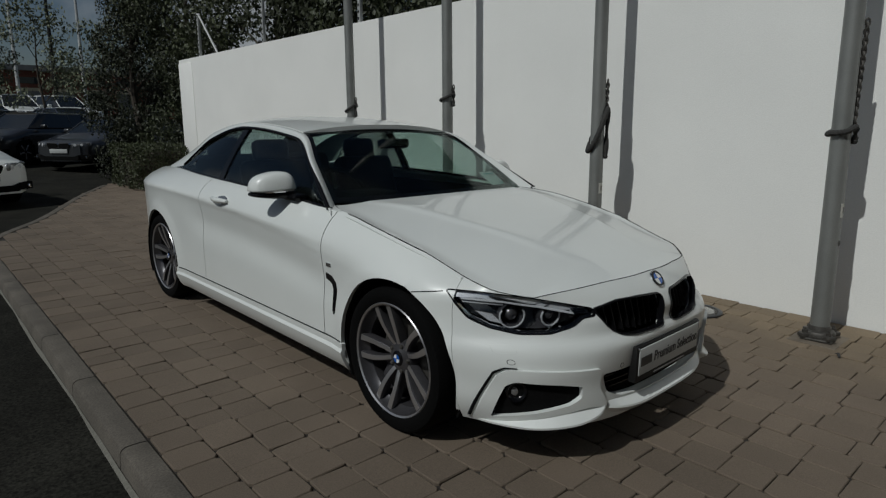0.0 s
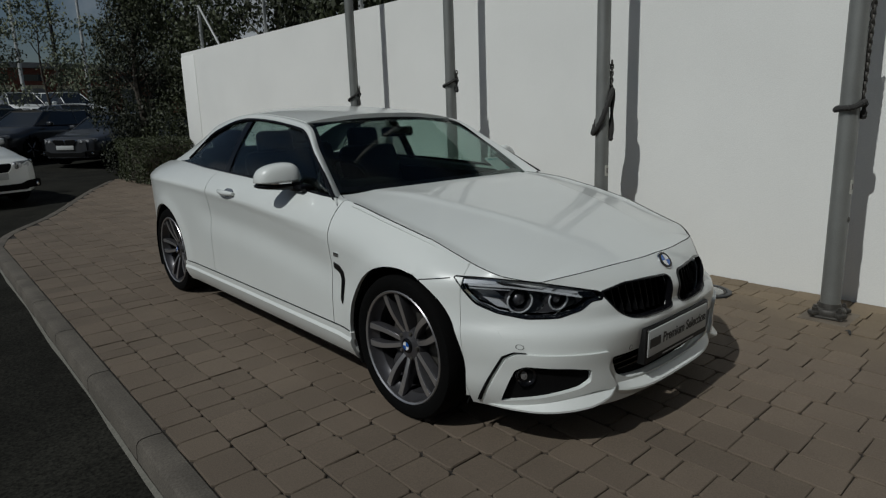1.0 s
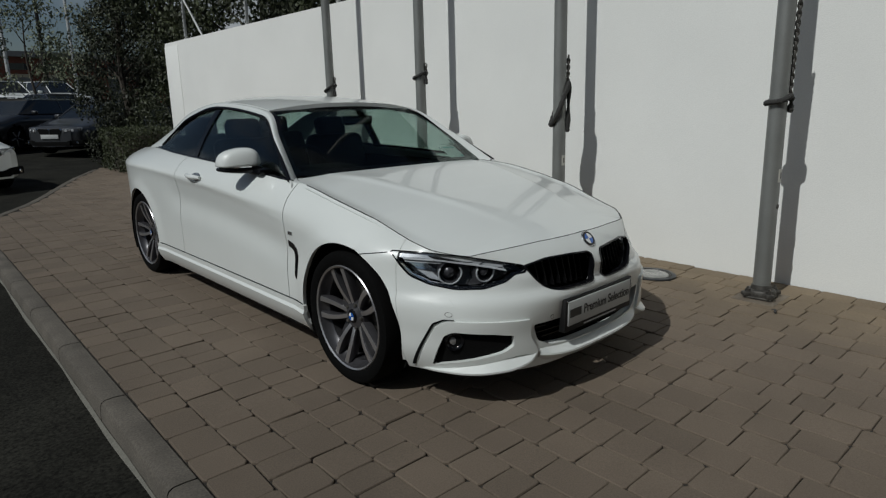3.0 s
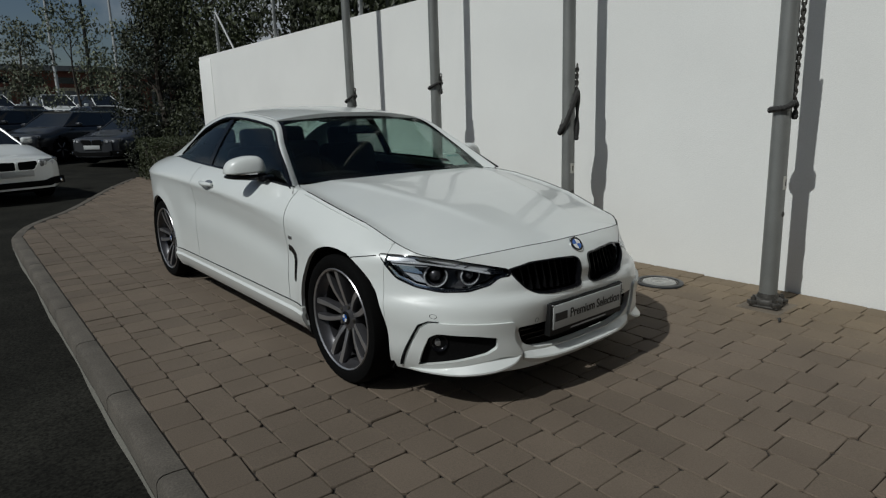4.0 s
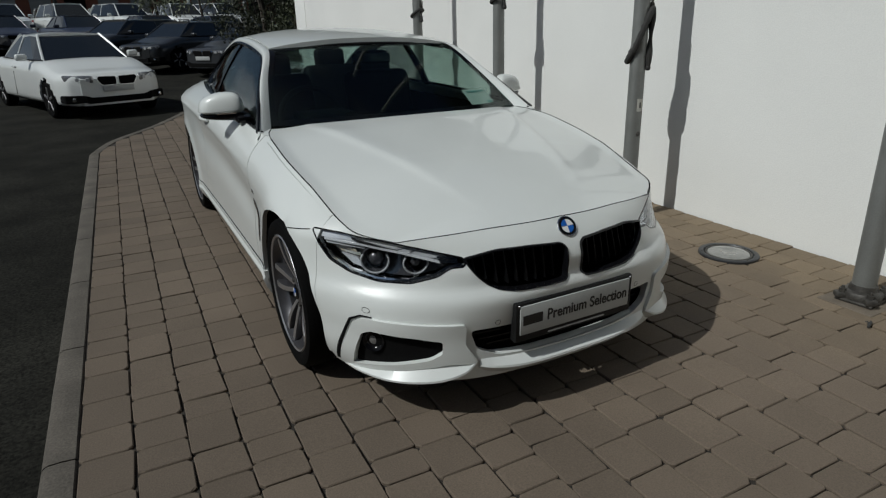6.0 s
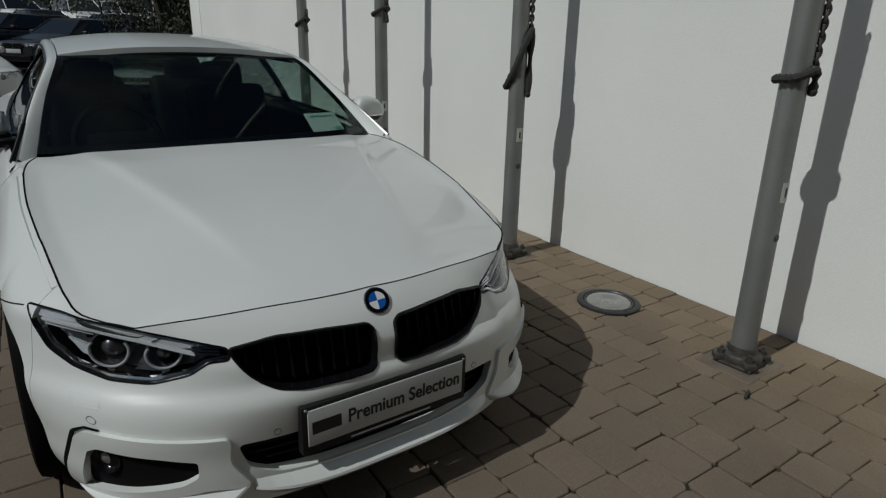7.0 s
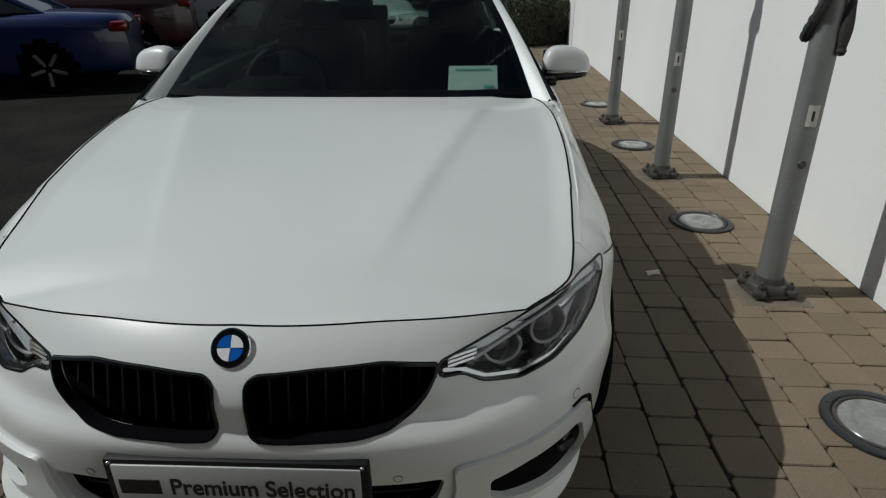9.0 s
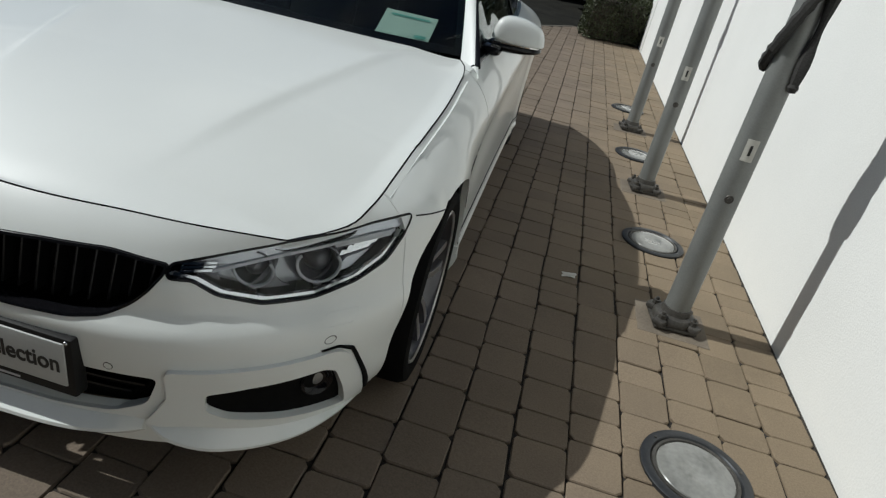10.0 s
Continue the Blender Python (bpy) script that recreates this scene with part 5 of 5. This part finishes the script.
def parked_car(kind, colour, label, group=""):
    """A car whose nose stands at its own origin and looks along -y."""
    length, half, hood, belt, top, y1, y2, y3, y4 = SHAPES[kind]
    paint = PAINTS[colour]
    car = thing("parked_car", label, "car", (0, 0, 0), group)
    deck = pchip((0, 0.12, 0.5, y1, y4, length - 0.1, length), (hood - 0.12, hood - 0.03, hood + 0.02, belt, belt + 0.02, belt - 0.03, belt - 0.14))
    wide = pchip((0, 0.15, 0.5, 1.0, length - 0.9, length - 0.3, length), (half * 0.62, half * 0.84, half * 0.97, half, half, half * 0.93, half * 0.72))
    sill = 0.24
    cols = []
    ys = [length * (0.5 - 0.5 * math.cos(math.pi * k / 84)) for k in range(85)]
    for y in ys:
        w, d = wide(y), deck(y)
        prof = [(0.90, 0.0), (0.95, 0.04), (0.98, 0.08), (0.988, 0.15), (0.994, 0.22), (0.998, 0.30), (1.0, 0.38), (1.0, 0.46), (1.0, 0.54), (1.0, 0.62), (0.993, 0.72), (0.985, 0.80), (0.94, 0.92), (0.86, 0.985), (0.55, 1.015), (0.0, 1.03)]
        half_row = [(w * a, y + 0.0, sill + (d - sill) * b) for a, b in prof]
        cols.append(half_row + [(-x, yy, z) for x, yy, z in reversed(half_row[:-1])])
    axles = (0.86, length - 0.98)
    drop = []
    for i in range(len(cols) - 1):
        line = []
        for j in range(len(cols[0]) - 1):
            p = [sum(q[k] for q in (cols[i][j], cols[i + 1][j], cols[i][j + 1], cols[i + 1][j + 1])) / 4 for k in range(3)]
            line.append(abs(p[0]) > half * 0.7 and any(math.hypot(p[1] - a, p[2] - 0.33) < 0.36 for a in axles))
        drop.append(line)
    body = part("body", shell(cols, 0.03, drop), paint, car, angle=50)
    part("underside", block((-half * 0.72, 0.25, 0.16), (half * 0.72, length - 0.25, 0.55), 0.04), LINER, car)
    part("nose_panel", shell([[(wide(0.02) * u / 6, -0.03 * (1 - (u / 6) ** 2), sill + (deck(0) - sill) * v / 6) for u in range(-6, 7)] for v in range(7)], -0.05), paint, body, angle=60)
    part("tail_panel", shell([[(wide(length) * u / 6, length + 0.03 * (1 - (u / 6) ** 2), sill + (deck(length) - sill) * v / 6) for u in range(-6, 7)] for v in range(7)], 0.05), paint, body, angle=60)
    # cabin: glass all round, with a painted roof and pillars
    tw, bw = half * 0.64, half * 0.87
    foot = [(y1, bw * 0.93), (y1 + 0.35, bw), (y4 - 0.4, bw), (y4, bw * 0.85)]
    head = [(y2, tw * 0.95), (y2 + 0.3, tw), (y3 - 0.3, tw), (y3, tw * 0.9)]
    base = [(x, y, deck(y) - 0.01) for y, x in foot] + [(-x, y, deck(y) - 0.01) for y, x in reversed(foot)]
    crown = [(x, y, top - 0.05) for y, x in head] + [(-x, y, top - 0.05) for y, x in reversed(head)]
    n = len(base)
    part("cabin_glass", mesh_bm(base + crown, [(i, (i + 1) % n, (i + 1) % n + n, i + n) for i in range(n)]), CAR_GLASS, car, "dark windows", smooth=False)
    rows = []
    for k in range(13):
        t = k / 12
        y = y2 - 0.03 + (y3 - y2 + 0.06) * t
        e = tw * (0.97 + 0.05 * math.sin(t * math.pi))
        rows.append([(e * u / 5, y, top - 0.05 + 0.05 * (1 - abs(u / 5) ** 3) * (0.55 + 0.45 * math.sin(0.25 + t * 2.5))) for u in range(-5, 6)])
    part("roof", shell(rows, 0.05, down=True), paint, car, angle=60)
    for s in (1, -1):
        for (ya, xa), (yb, xb), r in ((foot[0], head[0], 0.024), (foot[3], head[3], 0.036), ((0.5 * (y1 + y4) + 0.05, bw), (0.5 * (y2 + y3) + 0.05, tw), 0.022)):
            part("pillar", tube([(s * (xa - 0.014), ya + 0.01, deck(ya) - 0.02), (s * ((xa + xb) / 2 - 0.010), (ya + yb) / 2 + 0.01, (deck(ya) + top) / 2 - 0.02), (s * (xb - 0.014), yb + 0.01, top - 0.04)], r, 6), paint, car)
        part("belt_trim", tube([(s * (x + 0.004), y, deck(y) + 0.004) for y, x in foot], 0.012, 6), BLACK_GLOSS, car)
        part("door_mirror", moved(block((half - 0.03, y1 + 0.30, belt + 0.0), (half + 0.16, y1 + 0.42, belt + 0.12), 0.04, 3), Matrix.Diagonal((s, 1, 1, 1))), paint, car)
        eye = block((half * 0.42, 0.0, hood - 0.180), (half * 0.86, 0.26, hood - 0.055), 0.03, 2)
        for v in eye.verts:
            v.co.y += 1.05 * (v.co.x / half - 0.4) ** 2 - 0.040
            v.co.z += 0.05 * (v.co.x / half - 0.6)
        lamp = part("headlamp", moved(eye, Matrix.Diagonal((s, 1, 1, 1))), LAMP_GREY, car, "clear headlamp with bright bowls")
        for u in (0.52, 0.68):
            part("lamp_bowl", moved(lathe([(0.0, 0.004), (0.030, 0.006), (0.036, 0.0)], 14), pose(s * half * u, -0.038 + 1.05 * (u - 0.4) ** 2, hood - 0.122 + 0.05 * (u - 0.6) * half, 90, 0, s * 20)), material_ring, lamp)
        part("tail_lamp", moved(block((half * 0.52, length - 0.16, belt - 0.22), (half * 0.90, length + 0.03, belt - 0.09), 0.03, 2), Matrix.Diagonal((s, 1, 1, 1))), RED_LAMP, car, "red tail lamp")
        grille = rounded([(0.025, hood - 0.225), (0.025, hood - 0.085), (0.31, hood - 0.075), (0.335, hood - 0.12), (0.27, hood - 0.225)], 0.03)
        part("grille_frame", prism(grown(grille, 0.006) if s == 1 else flip(grown(grille, 0.006)), -0.050, 0.02), CHROME, car, "chrome grille surround", smooth=False)
        part("grille", moved(prism(grille if s == 1 else flip(grille), -0.055, 0.02), Matrix()), LINER, car, "black grille", smooth=False)
        part("door_line", tube([(s * (half + 0.001), y2 + 0.75 - 0.04 * k, 0.32 + 0.15 * k) for k in range(4)], 0.004, 4), BLACK_MATT, body)
        part("door_handle", block((s * half - 0.012, y2 + 0.45, belt - 0.14), (s * half + 0.016, y2 + 0.65, belt - 0.115), 0.008), paint, body)
    low = rounded([(-half * 0.60, 0.275), (-half * 0.62, 0.42), (-half * 0.50, 0.375), (half * 0.50, 0.375), (half * 0.62, 0.42), (half * 0.60, 0.275)], 0.03)
    part("lower_intake", prism(low, -0.045, 0.10), LINER, car, "black lower intake", smooth=False)
    for s in (1, -1):
        wing = block((half * 0.60, 0.02, 0.29), (half * 0.93, 0.30, 0.42), 0.02, 2)
        for v in wing.verts:
            v.co.y += 1.5 * max(0.0, v.co.x / half - 0.6) ** 2 - 0.040
        side = part("side_intake", moved(wing, Matrix.Diagonal((s, 1, 1, 1))), LINER, car, "black side intake", smooth=False)
        part("fog_lamp", moved(lathe([(0.0, 0.02), (0.03, 0.015), (0.036, 0.0)], 12), pose(s * half * 0.80, 0.035, 0.35, 90, 0, s * 30)), CHROME, side)
    part("plate", block((-0.26, -0.062, 0.46), (0.26, -0.045, 0.57), 0.004), PLATE_GREY, car, "number plate with its number blanked")
    for a in axles:
        for s in (1, -1):
            w = part("wheel", moved(lathe([(0.0, 0.09), (0.05, 0.10), (0.20, 0.085), (0.225, 0.10), (0.235, 0.09), (0.235, -0.09)], 28, "z"), pose(s * (half - 0.12), a, 0.325, 0, 90 * s, 0)), LINER, car, "alloy wheel")
            part("tyre", moved(lathe([(0.232, -0.10), (0.29, -0.11), (0.325, -0.08), (0.325, 0.08), (0.29, 0.108), (0.232, 0.098)], 32), pose(s * (half - 0.12), a, 0.325, 0, 90 * s, 0)), RUBBER, w)
            for k in range(5):
                sp = block((0.04, -0.022, 0.082), (0.226, 0.022, 0.102), 0.006, 1)
                part("spoke", moved(sp, pose(s * (half - 0.12), a, 0.325, 0, 90 * s, 0) @ pose(0, 0, 0, 0, 0, 72 * k)), ALLOY, w)
    return car


def place(car, x, y, turn):
    car.location, car.rotation_euler = (x, y, land(y + 2)), (0, 0, radians(turn))


def spot(x, y, turn):
    return pose(x, y, land(y + 1.5), 0, 0, turn)


saloon = parked_car("saloon", "white", "white four-door saloon parked on the asphalt")
place(saloon, -1.375, 10.20, 20)
dark = parked_car("saloon", "graphite", "dark graphite saloon parked in the yard", "dark cars in the yard")
place(dark, 1.0, 17.3, -49)
copy_thing(dark, spot(2.7, 15.9, -49))
night = parked_car("estate", "black", "black estate car parked in the yard", "dark cars in the yard")
place(night, -0.75, 19.3, -49)
copy_thing(night, spot(-2.5, 21.4, -49))
blue = parked_car("saloon", "blue", "deep blue saloon parked tail out in the yard")
place(blue, -9.12, 5.66, -70)
brown = parked_car("suv", "maroon", "dark maroon off-road car parked in the yard")
place(brown, -9.55, 9.4, -70)
grey = parked_car("hatch", "silver", "silver hatchback parked in the yard")
place(grey, -9.2, 13.4, -70)
van = parked_car("suv", "white", "white off-road car in a far row", "far row of white cars")
place(van, -9.3, 31.5, 8)
for k, (x, y) in enumerate(((-5.0, 31.0), (-2.2, 30.6), (0.4, 30.8), (2.6, 31.2), (-13.5, 32.0), (5.0, 31.6))):
    copy_thing(van, spot(x, y, 14 + 6 * (k % 3)))
far = parked_car("hatch", "white", "white hatchback in a far row", "far row of white cars")
place(far, -7.2, 36.5, 10)
for k, (x, y) in enumerate(((-3.5, 36.0), (-0.6, 36.8), (2.8, 37.0), (-11.5, 37.2), (5.6, 37.5))):
    copy_thing(far, spot(x, y, 12 + 5 * (k % 2)))
navy = parked_car("saloon", "navy", "navy saloon in a far row", "far row of dark cars")
place(navy, -6.8, 26.0, 18)
for x, y in ((-4.3, 25.4), (-1.6, 25.0), (1.1, 24.4), (3.6, 23.8), (-9.6, 26.6)):
    copy_thing(navy, spot(x, y, 20))

# ---- planting ----
BARK = material("bark", (0.055, 0.045, 0.035), 0.95, grain=0.3, scale=40, bump=0.004)


def leaves_material(name, colour):
    return material(name, colour, 0.6, grain=0.2, scale=8, stain=0.3, stain_scale=1.2, spread=0.35)


LEAF_HEDGE = leaves_material("hedge leaf", (0.055, 0.068, 0.025))
LEAF_DARK = leaves_material("dark tree leaf", (0.031, 0.038, 0.014))
LEAF_PALE = leaves_material("pale spring leaf", (0.13, 0.145, 0.085))


def leaf_cloud(points, size, seed, droop=0.0):
    """One small folded leaf at every point."""
    rng = random.Random(seed)
    verts, faces = [], []
    for p in points:
        m = Euler((rng.uniform(0, 6.3), rng.uniform(0, 6.3), rng.uniform(0, 6.3))).to_matrix()
        s = size * rng.uniform(0.6, 1.4)
        k = len(verts)
        for v in ((-0.5, 0, 0), (0, -0.28, 0.06), (0.5, 0, 0), (0, 0.28, 0.06)):
            verts.append(Vector(p) + m @ (Vector(v) * s))
        faces += [(k, k + 1, k + 2), (k, k + 2, k + 3)]
    me = bpy.data.meshes.new("crown")
    me.from_pydata(verts, [], faces)
    return me


def crown_points(centres, count, rng):
    """Points scattered through a cluster of uneven clumps, thinner inside."""
    out = []
    while len(out) < count:
        c, r = rng.choice(centres)
        d = Vector((rng.gauss(0, 1), rng.gauss(0, 1), rng.gauss(0, 1))).normalized()
        out.append(Vector(c) + Vector((d.x * r[0], d.y * r[1], d.z * r[2])) * rng.uniform(0.55, 1.08))
    return out


def tree(x, y, height, spread_, low, count, size, mat, label, seed, clumps=16, thick=0.12):
    rng = random.Random(seed)
    t = thing("tree", label, "tree", (x, y, land(y)))
    trunk_path = [(0.06 * math.sin(k), 0.05 * math.cos(1.7 * k), height * 0.8 * k / 7) for k in range(8)]
    part("trunk", tube(trunk_path, [thick * (1 - 0.1 * k) for k in range(8)], 8), BARK, t)
    centres = []
    for k in range(clumps):
        a, h = rng.uniform(0, 6.3), low + (height - low) * (k + 0.5) / clumps
        reach = spread_ * (0.35 + 0.65 * math.sin(math.pi * min(1, (h - low) / (height - low) * 0.85 + 0.12))) * rng.uniform(0.35, 0.95)
        c = (reach * math.cos(a), reach * math.sin(a), h)
        centres.append((c, (spread_ * 0.42, spread_ * 0.42, (height - low) * 0.13)))
        start = Vector((0, 0, max(h - reach * 0.7 - 0.2, height * 0.12)))
        part("limb", tube([start, start.lerp(Vector(c), 0.5) + Vector((0, 0, 0.1)), Vector(c)], [thick * 0.35, thick * 0.22, thick * 0.08], 5), BARK, t)
    me = leaf_cloud(crown_points(centres, count, rng), size, seed)
    me.materials.append(mat)
    link("crown", me, t, "leafy crown with gaps")
    return t


def hedge():
    rng = random.Random(3)
    h = thing("hedge", "clipped dark green hedge at the end of the wall", "hedge", (1.75, 12.0, 0))
    pts = []
    for _ in range(16000):
        u, v, w = rng.uniform(-1, 1), rng.uniform(-1, 1), rng.uniform(0, 1)
        k = rng.randrange(3)
        if k == 0:
            u = math.copysign(rng.uniform(0.9, 1.03), u)
        elif k == 1:
            v = math.copysign(rng.uniform(0.9, 1.03), v)
        else:
            w = rng.uniform(0.90, 1.03)
        bulge = 1 + 0.07 * math.sin(5 * u + 2 * v) + 0.05 * math.sin(9 * v + 7 * w)
        pts.append((0.62 * u * bulge, 0.95 * v * bulge + 0.30 * u, 0.03 + 0.82 * w * (1 + 0.05 * math.sin(4 * u + 6 * v))))
    me = leaf_cloud(pts, 0.045, 5)
    me.materials.append(LEAF_HEDGE)
    link("foliage", me, h)
    # solid dark block among the leaves, in place of the hedge's inner shade
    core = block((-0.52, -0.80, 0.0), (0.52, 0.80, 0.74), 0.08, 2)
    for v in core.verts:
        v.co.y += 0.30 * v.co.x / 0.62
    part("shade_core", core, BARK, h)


hedge()
tree(3.2, 13.3, 5.6, 1.35, 0.5, 27000, 0.065, LEAF_DARK, "dense dark evergreen tree behind the wall's end", 11, 22)
tree(2.3, 14.6, 4.6, 1.2, 0.4, 24000, 0.065, LEAF_DARK, "dense dark evergreen tree by the yard", 12, 20)
for k, y in enumerate((3.4, 5.4, 7.4, 9.4, 11.4)):
    tree(4.6 + 0.5 * (k % 2), y, 6.2 + 0.4 * (k % 3), 1.9, 1.2, 21000, 0.10, LEAF_DARK, "tall dark tree behind the boundary wall", 20 + k, 20)
for k, (x, y, h) in enumerate(((2.3, 27.0, 5.4), (4.4, 26.0, 5.0), (0.7, 29.0, 4.6), (6.3, 25.0, 5.6))):
    tree(x, y, h, 1.6, 1.6, 2800, 0.12, LEAF_PALE, "slender young tree with sparse pale leaves", 40 + k, 12, 0.06)

# ---- fence posts on the wall, lamp posts, buildings ----
POST = material("pale galvanised post", (0.45, 0.46, 0.45), 0.5, metal=0.3, grain=0.1, scale=60)
BRICK_RED = material("red brick", (0.18, 0.065, 0.04), 0.9, grain=0.25, scale=14, stain=0.15, stain_scale=0.6, bump=0.003)
CREAM = material("cream render", (0.55, 0.48, 0.33), 0.9, grain=0.08, scale=6, stain=0.12, stain_scale=0.4)
CLADDING = material("grey cladding", (0.22, 0.22, 0.21), 0.7, grain=0.06, scale=8, stain=0.1, stain_scale=0.5)
HAZE = material("far hillside", (0.10, 0.115, 0.12), 1.0, grain=0.1, scale=0.05, stain=0.15, stain_scale=0.01)
for y, strut in ((10.6, -0.85), (7.8, 0), (5.0, 0)):
    p = thing("fence_post", "pale perforated fence post fixed on the wall top", "post", (2.45, y, 2.58), "fence posts on the wall")
    part("upright", block((-0.025, -0.025, 0), (0.025, 0.025, 0.86), 0.004), POST, p)
    for k in range(9):
        part("notch", block((-0.031, -0.012, 0.08 + 0.085 * k), (-0.024, 0.012, 0.115 + 0.085 * k), 0.002, 1), BLACK_MATT, p)
    if strut:
        part("strut", tube([(0, strut, 0.05), (0, -0.02, 0.84)], 0.02, 6), POST, p)
for x, y, h, dark_ in ((3.3, 40, 9, 0), (6.6, 40, 9, 0), (4.4, 36, 9, 1), (-3.6, 38, 8, 1), (-2.2, 60, 9, 1)):
    p = thing("lamp_post", "slender lamp post in the yard", "lamp post", (x, y, land(y)), "lamp posts in the yard")
    part("mast", tube([(0, 0, 0), (0, 0, h * 0.5), (0, 0, h)], [0.11, 0.09, 0.06], 10), BLACK_MATT if dark_ else POST, p)
    part("lantern", block((-0.5, -0.12, h - 0.02), (0.15, 0.12, h + 0.08), 0.04), BLACK_MATT if dark_ else POST, p)


def shed(x1, x2, y, depth, height, label):
    z = land(y) - 0.2
    b = thing("warehouse", label, "building", ((x1 + x2) / 2, y, z))
    w = (x2 - x1) / 2
    part("front_wall", block((-w, 0, 0), (w, 0.3, height)), BRICK_RED, b, "red brick front", smooth=False)
    part("side_wall", block((-w, 0.3, 0), (-w + 0.3, depth, height)), BRICK_RED, b, smooth=False)
    part("side_wall", block((w - 0.3, 0.3, 0), (w, depth, height)), BRICK_RED, b, smooth=False)
    part("roof", block((-w - 0.2, -0.3, height), (w + 0.2, depth, height + 0.35)), CLADDING, b, "grey roof edge", smooth=False)
    n = max(2, int(w))
    for k in range(n):
        cx = -w + (k + 0.5) * 2 * w / n
        door = part("shutter", block((cx - 0.62 * w / n, -0.06, 0.1), (cx + 0.62 * w / n, 0.0, height * 0.62)), LINER if k % 3 == 0 else CLADDING, b, "roller shutter", smooth=False)
        part("lintel", block((cx - 0.68 * w / n, -0.10, height * 0.62), (cx + 0.68 * w / n, -0.0, height * 0.68)), CREAM, door, smooth=False)
        part("band_window", block((cx - 0.6 * w / n, -0.03, height * 0.76), (cx + 0.6 * w / n, 0.01, height * 0.88)), CAR_GLASS, b, smooth=False)
    return b


shed(-22, 16, 48, 16, 3.5, "long low red brick warehouse with roller shutters")
hills = [[(-420 + 21 * i, 330 + 12 * math.sin(i), 2.0 + v * (9 + 4 * math.sin(i * 0.7) + 3 * math.sin(i * 1.9))) for i in range(41)] for v in range(2)]
tagged(part("backdrop", shell(hills, 1.0), HAZE), "hazy far rise behind the yard", "backdrop", kind="structure")

# ---- paving blocks ----


def paver_mesh(length, seed):
    """A tumbled block: eight-sided outline with worn corners and a rounded top edge."""
    rng = random.Random(seed)
    w, l, h, c = 0.1702 / 2, length / 2 - 0.0009, 0.045, 0.0032
    outline = []
    for sx, sy in ((-1, -1), (1, -1), (1, 1), (-1, 1)):
        a, b = rng.uniform(0.005, 0.020), rng.uniform(0.005, 0.020)
        x, y = sx * (w + rng.uniform(-0.003, 0.001)), sy * (l + rng.uniform(-0.002, 0.001))
        two = [(x, y - sy * a), (x - sx * b, y)]
        outline += two if sx * sy > 0 else two[::-1]
    low = [(x, y, -h) for x, y in outline]
    mid = [(x, y, -c + rng.uniform(-0.003, 0.001)) for x, y in outline]
    top = [(x * (1 - c / w), y * (1 - c / l), 0.0) for x, y in outline]
    faces = [tuple(range(16, 24))]
    for k in range(8):
        n = (k + 1) % 8
        faces += [(k, n, n + 8, k + 8), (k + 8, n + 8, n + 16, k + 16)]
    return low + mid + top, faces


SIZES = (0.130, 0.172, 0.172, 0.215)
KINDS = [paver_mesh(SIZES[k % 4], k) for k in range(12)]
shared = []
for verts, faces in KINDS:
    me = bpy.data.meshes.new("paver")
    me.from_pydata(verts, [], faces)
    me.materials.append(PAVER)
    shared.append(me)
rng = random.Random(7)
all_v, all_f, single = [], [], 0
for col in range(24):
    x = KERB_X + 0.004 + 0.0865 + 0.1738 * col
    if x > WALL_X - 0.06:
        break
    y = -6.3 - rng.uniform(0, 0.2)
    while y < 13.0:
        k = rng.randrange(12)
        size = SIZES[k % 4]
        mid = y + size / 2
        y += size
        if x + (0.03 if mid > 5.7 else -0.05) < boundary(mid):
            continue
        m = Matrix.LocRotScale((x + rng.uniform(-0.0025, 0.0025), mid, rng.uniform(-0.003, 0.0025) - (0.006 if x - 0.09 < boundary(mid) and mid > 5.7 else 0)), Euler((rng.uniform(-0.010, 0.010), rng.uniform(-0.012, 0.012), rng.uniform(-0.018, 0.018))), None)
        if -2.05 < mid < 0.05 and single < 300:
            single += 1
            ob = link("paver", shared[k], bed)
            ob.matrix_basis = m
        else:
            s = len(all_v)
            all_v += [m @ Vector(v) for v in KINDS[k][0]]
            all_f += [tuple(i + s for i in f) for f in KINDS[k][1]]
me = bpy.data.meshes.new("paving_blocks")
me.from_pydata(all_v, [], all_f)
me.materials.append(PAVER)
tagged(link("paving_blocks", me, bed), kind="stuff")
